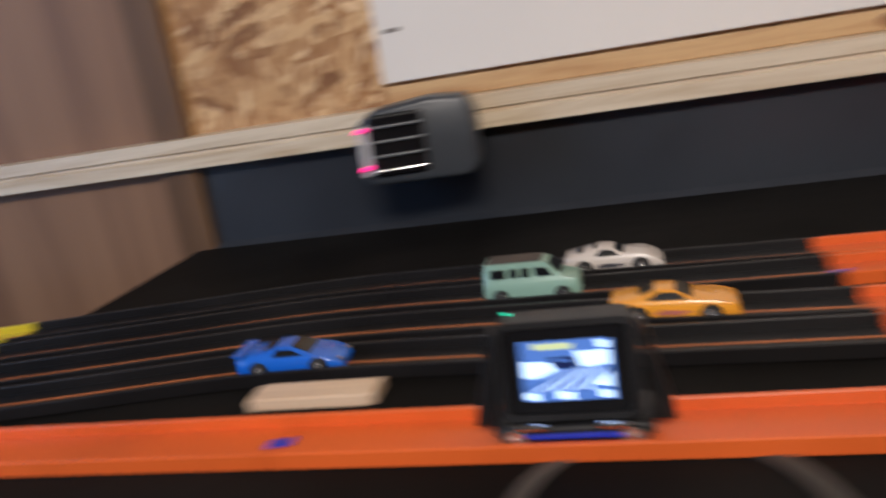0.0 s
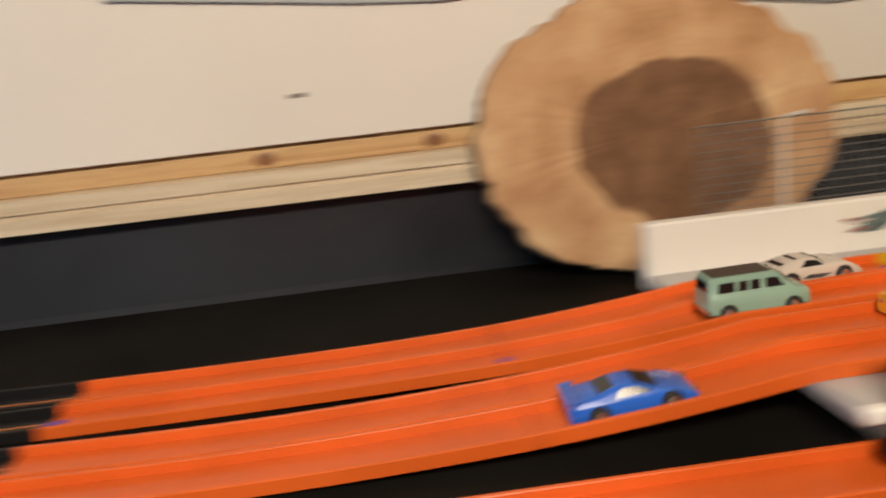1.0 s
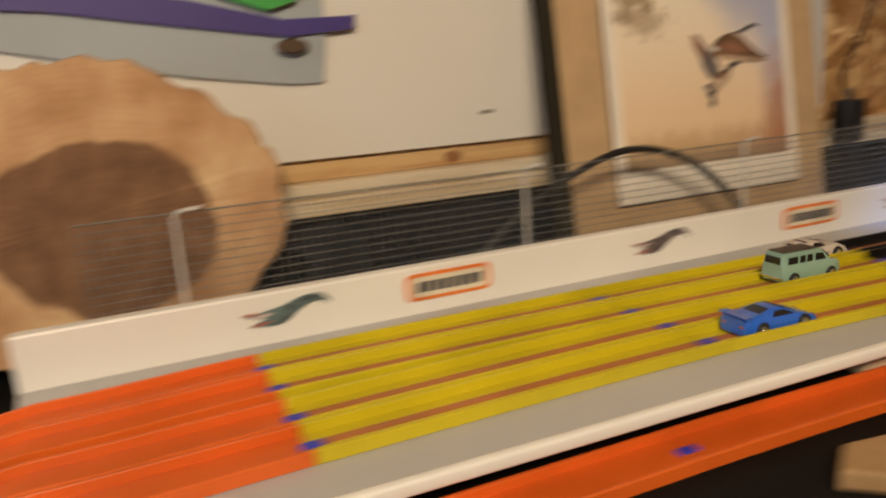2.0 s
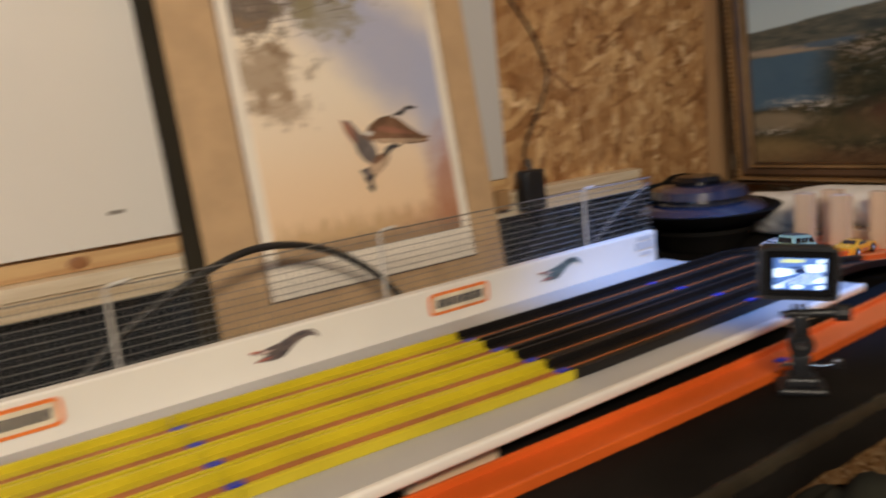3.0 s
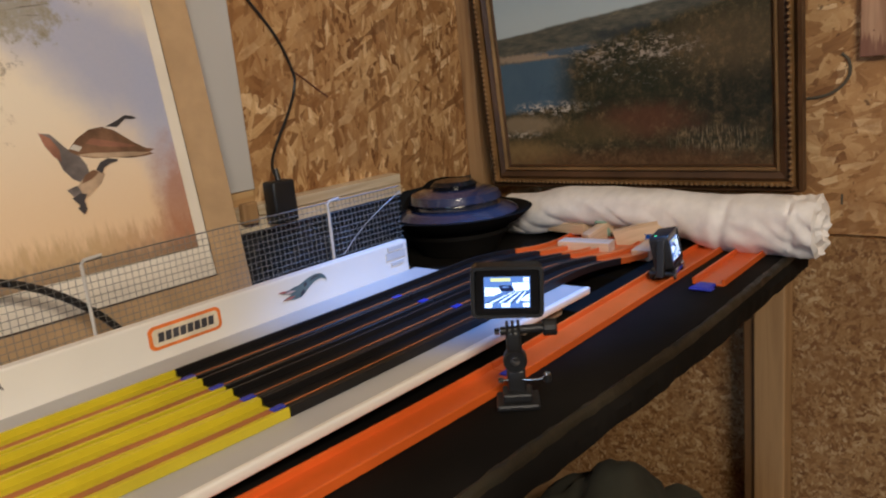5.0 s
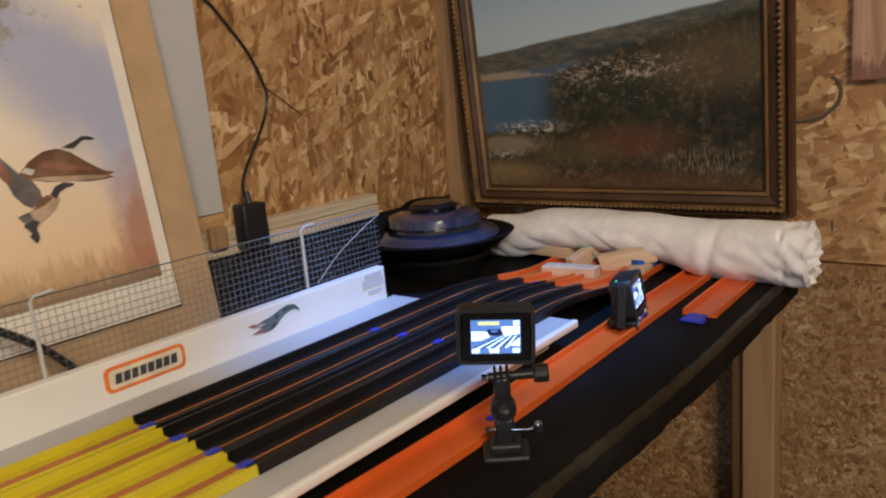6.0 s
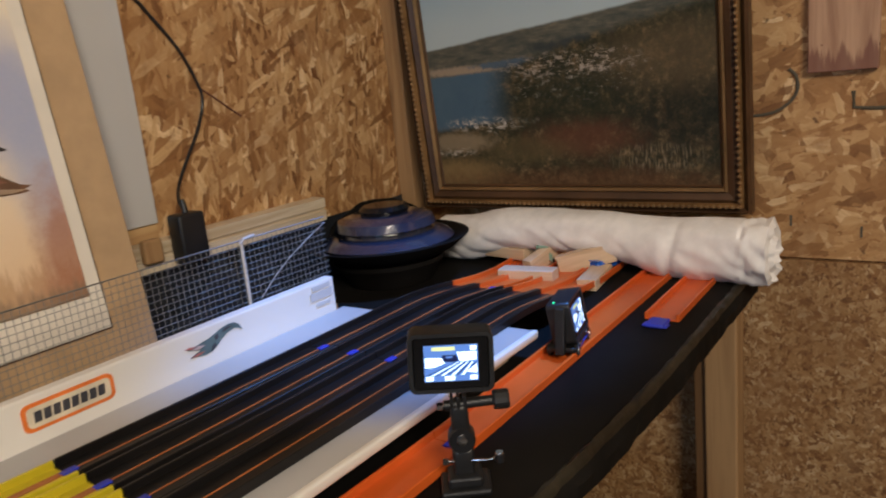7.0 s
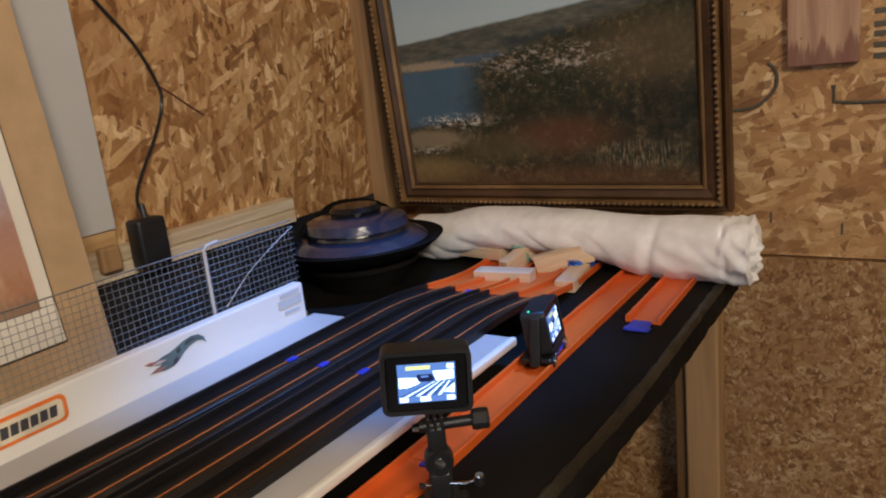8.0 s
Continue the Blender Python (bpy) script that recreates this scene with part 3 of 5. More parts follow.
# ---- log slice leaning on the wall ----
def log_slice(bark):
    bm = bmesh.new()
    n = 120
    front, back, mid, core = [], [], [], []
    for k in range(n):
        a = 2 * math.pi * k / n
        r = 0.150 + 0.011 * noise.noise((2 * math.cos(a), 2 * math.sin(a), 3)) + 0.005 * noise.noise((7 * math.cos(a), 7 * math.sin(a), 1)) + 0.004 * noise.noise((13 * math.cos(a), 13 * math.sin(a), 4)) + 0.002 * noise.noise((30 * math.cos(a), 30 * math.sin(a), 7))
        sx, sz = 1.07, 0.84
        c, s = math.cos(a) * sx, math.sin(a) * sz
        front.append(bm.verts.new((r * c, 0.0, r * s)))
        mid.append(bm.verts.new((r * 1.025 * c, 0.012, r * 1.025 * s)))
        back.append(bm.verts.new((r * 1.015 * c, 0.05, r * 1.015 * s)))
        core.append(bm.verts.new((0.6 * r * c, -0.001 + 0.0006 * noise.noise((20 * c, 20 * s, 0)), 0.6 * r * s)))
    centre = bm.verts.new((0, -0.001, 0))
    for k in range(n):
        j = (k + 1) % n
        if bark:
            bm.faces.new((front[k], mid[k], mid[j], front[j]))
            bm.faces.new((mid[k], back[k], back[j], mid[j]))
        else:
            bm.faces.new((centre, core[k], core[j]))
            bm.faces.new((core[k], front[k], front[j], core[j]))
    if bark:
        bm.faces.new(back)
    bmesh.ops.delete(bm, geom=[v for v in bm.verts if not v.link_faces], context="VERTS")
    return bm


def log_material():
    g = Graph("sawn_log_end_grain", 0.7, 0.0, 0.25)
    x, y, z = g.xyz()
    px, pz = g.math("MULTIPLY", g.math("SUBTRACT", x, 0.015), 0.94), g.math("MULTIPLY", g.math("ADD", z, 0.012), 1.16)
    rad = g.math("SQRT", g.math("ADD", g.math("MULTIPLY", px, px), g.math("MULTIPLY", pz, pz)))
    wob = g.math("MULTIPLY", g.math("SUBTRACT", g.noise(14, 3), 0.5), 0.045)
    rad2 = g.math("ADD", rad, wob)
    rings = g.math("SINE", g.math("MULTIPLY", rad2, 900))
    heart = g.span(rad2, 0.082, 0.089)
    saw = g.noise(1.0, 3, vector=g.mapping((30, 30, 260)))
    dark = g.ramp(g.noise(40, 5), [(0.3, (0.11, 0.053, 0.025)), (0.7, (0.22, 0.115, 0.058))])
    sap = g.ramp(g.noise(16, 4), [(0.28, (0.34, 0.17, 0.075)), (0.5, (0.50, 0.30, 0.155)), (0.72, (0.62, 0.43, 0.24))])
    col = g.mix(heart, dark, sap)
    col = g.mix(g.math("MULTIPLY", g.span(rings, -0.3, 0.9), 0.08), col, (0.26, 0.13, 0.05))
    col = g.mix(g.math("MULTIPLY", g.span(saw, 0.5, 0.7), 0.08), col, (0.28, 0.16, 0.08))
    bark = g.span(y, 0.006, 0.012)
    col = g.mix(bark, col, g.ramp(g.noise(60, 4), [(0.35, (0.08, 0.05, 0.03)), (0.65, (0.30, 0.19, 0.10))]))
    return g.done(col, None, saw, 0.18, 0.0006)


log = thing("log_slice", "thick sawn slice of a log with dark heartwood standing on edge", "log slice", pose(0.055, 0.112, 0.0985, -8, 0, 0))
LOGWOOD = log_material()
part("sawn_face", log_slice(False), LOGWOOD, log, "sawn face with dark heartwood")
part("bark", log_slice(True), LOGWOOD, log, "rough broken bark rim")

# ---- black device with pink lamps on the table's rear ----
M["speaker_grey"] = surface("blue_grey_speaker_plastic", (0.050, 0.056, 0.064), 0.34, grain=90, amount=0.25, bump=0.05)
M["speaker_slat"] = surface("dull_slat_plastic", (0.13, 0.135, 0.14), 0.35, grain=90, amount=0.2, bump=0.05)
device = thing("desk_speaker", "grey-black rounded speaker box with a slotted grille and two pink lights", "speaker", pose(-0.7135, 0.1335, -0.002, 0, 0, 8))
part("body", prism([(-0.056, 0.040), (-0.048, 0.034), (0.040, 0.032), (0.051, 0.042), (0.052, 0.092), (0.044, 0.104), (0.010, 0.107), (-0.040, 0.102), (-0.055, 0.092)], -0.028, 0.03, "y", 0.006, 3), M["speaker_grey"], device, smooth=True)
part("grille", box((-0.046, -0.0305, 0.042), (0.004, -0.0265, 0.098), 0.003), M["black_gloss"], device)
part("side_band", box((-0.0555, -0.0295, 0.044), (-0.047, -0.0265, 0.090), 0.002), M["panel_grey"], device, "pale grey side band")
for k in range(4):
    part("slat", box((-0.044, -0.034, 0.047 + 0.013 * k), (0.003, -0.030, 0.0495 + 0.013 * k), 0.001), M["chrome"] if k == 0 else M["speaker_slat"], device)
part("wall_bracket", box((-0.03, 0.0285, 0.066), (0.03, 0.034, 0.094), 0.002), M["black"], device)
M["pink"] = glow("pink_lamp", (1.0, 0.03, 0.20), 3.2)
for z in (0.052, 0.086):
    part("light", box((-0.0565, -0.0325, z - 0.0018), (-0.0475, -0.029, z + 0.0018), 0.001), M["pink"], device, "glowing pink indicator light")

# ---- cardboard cut-out above the log ----
cutout = thing("cardboard_cutout", "grey and purple cardboard cut-out with green shapes on the wall panel", "poster", pose(0, WALL - 0.0125, 0))
M["cut_grey"] = surface("blue_grey_print", (0.36, 0.39, 0.41), 0.6, grain=40, amount=0.1)
M["cut_purple"] = surface("purple_print", (0.055, 0.035, 0.20), 0.5, grain=60, amount=0.1)
M["cut_green"] = surface("green_print", (0.05, 0.34, 0.06), 0.5, grain=40, amount=0.3)
part("grey_base", prism([(-0.42, 0.262), (-0.2, 0.238), (-0.12, 0.232), (0.0, 0.238), (0.08, 0.222), (0.16, 0.206), (0.25, 0.194), (0.283, 0.194), (0.289, 0.23), (0.29, 0.29), (-0.42, 0.33)], 0.0, 0.004, "y"), M["cut_grey"], cutout)
part("purple_band", prism([(-0.1, 0.275), (0.05, 0.266), (0.16, 0.250), (0.25, 0.238), (0.318, 0.243), (0.32, 0.256), (0.25, 0.254), (0.17, 0.272), (0.05, 0.290), (-0.1, 0.31)], -0.004, -0.0004, "y"), M["cut_purple"], cutout)
part("yellow_shape", prism([(-0.19, 0.262), (-0.15, 0.258), (-0.14, 0.275), (-0.185, 0.28)], -0.0035, -0.0004, "y"), M["yellow"], cutout)
part("green_shape", prism([(0.0, 0.30), (0.03, 0.294), (0.09, 0.287), (0.14, 0.28), (0.15, 0.31), (0.2, 0.32), (0.19, 0.276), (0.235, 0.262), (0.262, 0.27), (0.275, 0.30), (0.25, 0.36), (0.0, 0.36)], -0.0075, -0.0044, "y"), M["cut_green"], cutout)
wheel_bm = lathe([(0, -0.003), (0.010, -0.003), (0.012, 0.0), (0.010, 0.003), (0, 0.003)], 20)
wheel_bm.transform(pose(0.254, -0.0075, 0.229, 90) @ Matrix.Diagonal((1.3, 0.6, 1, 1)))
part("dark_disc", wheel_bm, M["fillet"], cutout, "dark brown disc")

# ---- framed goose print leaning on the wall ----
goose_print = thing("goose_print", "framed print of two flying geese with a tan mat", "picture", pose(0.0, 0.103, TABLE, -7.6, 0, 0))


def goose_paper():
    """Watercolour: warm sky with a slanting blue cloud, hanging branches, reeds along the foot."""
    g = Graph("goose_watercolour_print", 0.45, 0.0, 0.4)
    x, y, z = g.xyz()
    u, v = g.math("DIVIDE", g.math("SUBTRACT", x, 0.598), 0.244), g.math("DIVIDE", g.math("SUBTRACT", z, 0.103), 0.36)
    wash = g.math("MULTIPLY", g.math("SUBTRACT", g.noise(11, 5, 0.6), 0.5), 1.1)
    fine = g.noise(60, 6, 0.75)
    rag = g.math("ADD", g.math("MULTIPLY", g.math("SUBTRACT", fine, 0.5), 3.6), g.math("MULTIPLY", g.math("SUBTRACT", g.noise(20, 3), 0.5), 2.0))
    soft = g.math("MULTIPLY", g.math("SUBTRACT", g.noise(24, 5, 0.65), 0.5), 1.6)
    col = g.mix(g.span(v, 0.08, 0.55), (0.80, 0.58, 0.36), (0.83, 0.73, 0.58))
    col = g.mix(g.math("MULTIPLY", g.span(g.math("ADD", v, g.math("MULTIPLY", wash, 0.2)), 0.75, 0.98), 0.75), col, (0.78, 0.70, 0.66))
    slant = g.math("ADD", v, g.math("MULTIPLY", g.math("SUBTRACT", u, 0.6), 0.55))
    cloud = g.math("MULTIPLY", g.blob(u, slant, (0.72, 0.70), (0.55, 0.20), wash, 0.6), 0.85)
    col = g.mix(cloud, col, (0.33, 0.37, 0.56))
    col = g.mix(g.math("MULTIPLY", g.blob(u, v, (0.95, 0.38), (0.10, 0.26), wash, 0.6), 0.6), col, (0.38, 0.42, 0.60))
    col = g.mix(g.math("MULTIPLY", g.blob(u, v, (0.45, 0.98), (0.3, 0.12), wash, 0.6), 0.5), col, (0.42, 0.45, 0.60))
    reed = g.noise(1.0, 4, vector=g.mapping((170, 1, 34)))
    hill = g.math("SUBTRACT", 1.0, g.span(g.math("SUBTRACT", v, g.math("MULTIPLY", g.math("SUBTRACT", reed, 0.5), 0.20)), 0.055, 0.135))
    hue = g.mix(g.span(u, 0.45, 0.95), (0.40, 0.26, 0.11), (0.34, 0.12, 0.055))
    col = g.mix(g.math("MULTIPLY", hill, 0.75), col, g.mix(g.math("MULTIPLY", reed, 0.6), hue, (0.66, 0.42, 0.20)))
    bush = g.blob(u, v, (0.97, 0.14), (0.11, 0.16), soft, 0.5)
    col = g.mix(g.math("MULTIPLY", bush, 0.8), col, (0.38, 0.15, 0.07))
    foot = g.math("SUBTRACT", 1.0, g.span(g.math("ADD", v, g.math("MULTIPLY", g.math("SUBTRACT", reed, 0.5), 0.1)), 0.015, 0.06))
    col = g.mix(g.math("MULTIPLY", foot, 0.7), col, (0.20, 0.13, 0.075))
    for at, size, tone, keep in (((0.10, 0.98), (0.46, 0.26), (0.07, 0.052, 0.043), 0.92), ((0.30, 0.86), (0.30, 0.13), (0.16, 0.12, 0.09), 0.75), ((0.05, 0.80), (0.16, 0.14), (0.13, 0.095, 0.07), 0.8),
                                 ((0.45, 0.74), (0.17, 0.075), (0.26, 0.23, 0.12), 0.7), ((0.09, 0.56), (0.16, 0.10), (0.25, 0.16, 0.08), 0.75), ((0.14, 0.46), (0.12, 0.05), (0.26, 0.16, 0.08), 0.6), ((0.55, 0.92), (0.2, 0.05), (0.2, 0.17, 0.15), 0.55)):
        col = g.mix(g.math("MULTIPLY", g.blob(u, v, at, size, g.math("ADD", rag, 0.02), 0.35), keep), col, tone)
    twig = g.waves(3.0, 9.0, 3, g.mapping((4, 1, 11), (0, 24, 0)), "BANDS", "Z")
    twigs = g.math("MULTIPLY", g.span(twig, 0.955, 0.985), g.blob(u, v, (0.22, 0.92), (0.42, 0.2), soft, 0.3))
    col = g.mix(g.math("MULTIPLY", twigs, 0.8), col, (0.07, 0.05, 0.045))
    col = g.mix(g.math("MULTIPLY", g.noise(300, 3), 0.10), col, (0.9, 0.8, 0.7))
    return g.done(col)


part("mat_board", box((0.526, 0.0, 0.0), (0.903, 0.006, 0.56), 0.001), M["tan"], goose_print, "wide tan mat")
part("edge_strip", box((0.506, -0.002, 0.0), (0.5257, 0.008, 0.56), 0.002), M["dark_edge"], goose_print, "dark frame edge")
part("fillet", box((0.5835, -0.0016, 0.0645), (0.8585, -0.0002, 0.52)), M["fillet"], goose_print, "thin dark inner line")
part("white_mat", box((0.5855, -0.0032, 0.0665), (0.8565, -0.0018, 0.518)), M["mat_white"], goose_print, "white inner mat")
part("print", box((0.598, -0.0046, 0.103), (0.842, -0.0034, 0.49)), goose_paper(), goose_print, "watercolour sky, reeds and branches")
M["goose_brown"] = surface("goose_brown_ink", (0.21, 0.11, 0.06), 0.5, grain=260, amount=0.5)
M["goose_pale"] = surface("goose_pale_ink", (0.50, 0.36, 0.24), 0.5, grain=260, amount=0.35)
M["goose_grey"] = surface("goose_grey_ink", (0.17, 0.145, 0.14), 0.5, grain=260, amount=0.5)
M["goose_russet"] = surface("goose_russet_ink", (0.30, 0.135, 0.085), 0.5, grain=260, amount=0.45)
M["goose_light"] = surface("goose_white_ink", (0.62, 0.58, 0.52), 0.5, grain=260, amount=0.2)
M["goose_dark"] = surface("goose_dark_ink", (0.05, 0.045, 0.05), 0.5, grain=260, amount=0.3)


def painted(points, tone, lift):
    part("goose_shape", prism(points, -0.0048 - lift, -0.00455 - lift, "y"), tone, goose_print, "painted goose shape")


painted([(0.726, 0.229), (0.733, 0.223), (0.750, 0.218), (0.770, 0.216), (0.790, 0.213), (0.806, 0.213), (0.816, 0.214), (0.811, 0.2165), (0.818, 0.219), (0.808, 0.2215), (0.795, 0.230), (0.778, 0.244), (0.766, 0.2490), (0.752, 0.2475), (0.738, 0.240)], M["goose_brown"], 0.0002)
painted([(0.733, 0.2235), (0.752, 0.2185), (0.775, 0.2155), (0.800, 0.2140), (0.813, 0.2160), (0.790, 0.2195), (0.768, 0.2215), (0.750, 0.2235)], M["goose_pale"], 0.0004)
painted([(0.745, 0.234), (0.760, 0.229), (0.782, 0.2255), (0.799, 0.2245), (0.786, 0.2290), (0.768, 0.2345), (0.752, 0.2385)], M["goose_russet"], 0.0004)
painted([(0.728, 0.2305), (0.737, 0.2265), (0.741, 0.2310), (0.733, 0.2345)], M["goose_light"], 0.0006)
painted([(0.770, 0.249), (0.782, 0.247), (0.793, 0.2545), (0.800, 0.2535), (0.806, 0.254), (0.801, 0.257), (0.793, 0.2585), (0.784, 0.254)], M["goose_dark"], 0.0005)
painted([(0.703, 0.249), (0.708, 0.236), (0.714, 0.222), (0.717, 0.210), (0.724, 0.200), (0.732, 0.195), (0.742, 0.200), (0.741, 0.212), (0.736, 0.222), (0.728, 0.227), (0.720, 0.238), (0.713, 0.247)], M["goose_grey"], 0.0003)
painted([(0.702, 0.250), (0.705, 0.236), (0.711, 0.225), (0.717, 0.219), (0.718, 0.231), (0.712, 0.243)], M["goose_russet"], 0.0006)
painted([(0.722, 0.186), (0.727, 0.177), (0.738, 0.183), (0.750, 0.191), (0.757, 0.200), (0.752, 0.207), (0.742, 0.204), (0.730, 0.196)], M["goose_pale"], 0.0007)
painted([(0.731, 0.194), (0.742, 0.197), (0.751, 0.203), (0.746, 0.2065), (0.736, 0.202)], M["goose_brown"], 0.0009)
painted([(0.749, 0.206), (0.754, 0.201), (0.758, 0.207), (0.765, 0.2105), (0.773, 0.2115), (0.774, 0.2135), (0.764, 0.2160), (0.755, 0.2130)], M["goose_dark"], 0.0010)
painted([(0.715, 0.190), (0.721, 0.181), (0.729, 0.185), (0.726, 0.193)], M["goose_grey"], 0.0012)
painted([(0.718, 0.181), (0.724, 0.173), (0.721, 0.170), (0.726, 0.163), (0.730, 0.168), (0.729, 0.177), (0.733, 0.183), (0.727, 0.185)], M["goose_dark"], 0.0014)

# ---- wire fence behind the board ----
fence = thing("wire_fence", "low galvanised wire mesh fence behind the white board", "fence", pose(0, 0, 0))


def mesh_grid(x0, x1, z0, z1, step):
    verts, faces = [], []

    def stick(a, b, r):
        o = len(verts)
        d = (Vector(b) - Vector(a)).normalized()
        u = d.cross(Vector((0, 1, 0))).normalized() * r
        w = Vector((0, r, 0))
        for p in (a, b):
            for q in (u, w, -u, -w):
                verts.append(tuple(Vector(p) + q))
        for k in range(4):
            faces.append((o + k, o + (k + 1) % 4, o + 4 + (k + 1) % 4, o + 4 + k))
    def sag(x):
        return 0.003 * math.sin(x * 9)
    x = x0
    while x <= x1:
        stick((x, 0.020 + sag(x), z0), (x, 0.022 + sag(x), z1), 0.00032)
        x += step
    z = z0
    while z <= z1 + 1e-6:
        xs = [x0 + (x1 - x0) * k / 30 for k in range(31)]
        for a, b in zip(xs, xs[1:]):
            stick((a, 0.0208 + sag(a), z), (b, 0.0208 + sag(b), z), 0.00034 if z < z1 - 0.002 else 0.0007)
        z += step
    me = bpy.data.meshes.new("wire_mesh")
    me.from_pydata(verts, [], faces)
    me.materials.append(M["wire"])
    return me


grid_ob = new("wire_mesh", mesh_grid(0.05, 1.085, 0.0, 0.1056, 0.0066))
grid_ob.parent = fence
tagged(grid_ob, kind="stuff")
M["clear_clip"] = surface("pale_clip_plastic", (0.55, 0.53, 0.50), 0.3, grain=120, amount=0.1)
for x in (0.117, 0.412, 0.670, 0.959):
    part("post", tube([(x, 0.0165, -0.01), (x, 0.0165, 0.104), (x + 0.003, 0.0175, 0.1075), (x + 0.02, 0.019, 0.1085)], 0.0017, 8), M["clear_clip"], fence, "pale wire post", True)
part("loose_wire", tube(curve_points([(0.975, 0.0175, 0.040), (1.01, 0.0165, 0.066), (1.05, 0.0165, 0.086), (1.084, 0.018, 0.099)], 6), 0.0004, 6), M["clear_clip"], fence, "bent loose wire", True)
part("base_rail", box((0.02, 0.0142, TABLE), (1.085, 0.03, 0.0), 0.002), M["leg"], fence)

hose = tagged(part("cable_hose", tube(curve_points([(0.36, 0.06, 0.0), (0.42, 0.06, 0.05), (0.49, 0.062, 0.087), (0.56, 0.064, 0.106), (0.63, 0.064, 0.092), (0.69, 0.062, 0.05), (0.74, 0.06, -0.015)], 10), 0.0038, 10), M["black"], smooth=True), "black ribbed cable hose arching behind the fence", "cable")

# ---- power adapter and cord on the long wall ----
adapter = thing("power_adapter", "black power adapter hanging by the wall with its cord", "adapter", pose(0, 0, 0))
part("body", box((0.976, 0.138, 0.070), (1.012, 0.163, 0.126), 0.004, 3), M["black"], adapter, smooth=True)
part("cord", tube(curve_points([(0.996, 0.152, 0.124), (1.000, 0.166, 0.142), (1.020, 0.182, 0.164), (1.056, 0.185, 0.214), (1.072, 0.186, 0.248), (1.070, 0.186, 0.270), (1.050, 0.186, 0.313), (1.012, 0.186, 0.361), (0.965, 0.186, 0.42), (0.94, 0.186, 0.6)], 10), 0.0019, 8), M["black"], adapter, smooth=True)
part("strain_relief", lathe([(0, 0), (0.0040, 0), (0.0034, 0.010), (0.0024, 0.016), (0, 0.016)], 14), M["black"], adapter, smooth=True, at=pose(0.996, 0.152, 0.1255, -8, 0, 0))
M["rust_ink"] = surface("dark_rust_mark", (0.17, 0.065, 0.035), 0.7, grain=200)
outlet = thing("wood_offcut", "small brown wooden offcut fixed to the batten", "wood block", pose(0, 0, 0))
part("plate", box((0.938, 0.156, 0.076), (0.962, 0.1675, 0.104), 0.003), M["leg"], outlet)
scratch = tagged(part("red_mark", tube([(1.072, 0.1893, 0.267), (1.092, 0.1893, 0.254), (1.114, 0.1893, 0.238), (1.132, 0.1893, 0.226)], 0.0013, 6), M["rust_ink"]), "thin dark red mark on the flake board", "mark")

# ---- landscape painting on the end wall ----
painting = thing("landscape_painting", "landscape painting of a lake valley in a carved gilt frame", "painting", pose(1.452, -0.1255, 0.046, 0, -4.2, 0))


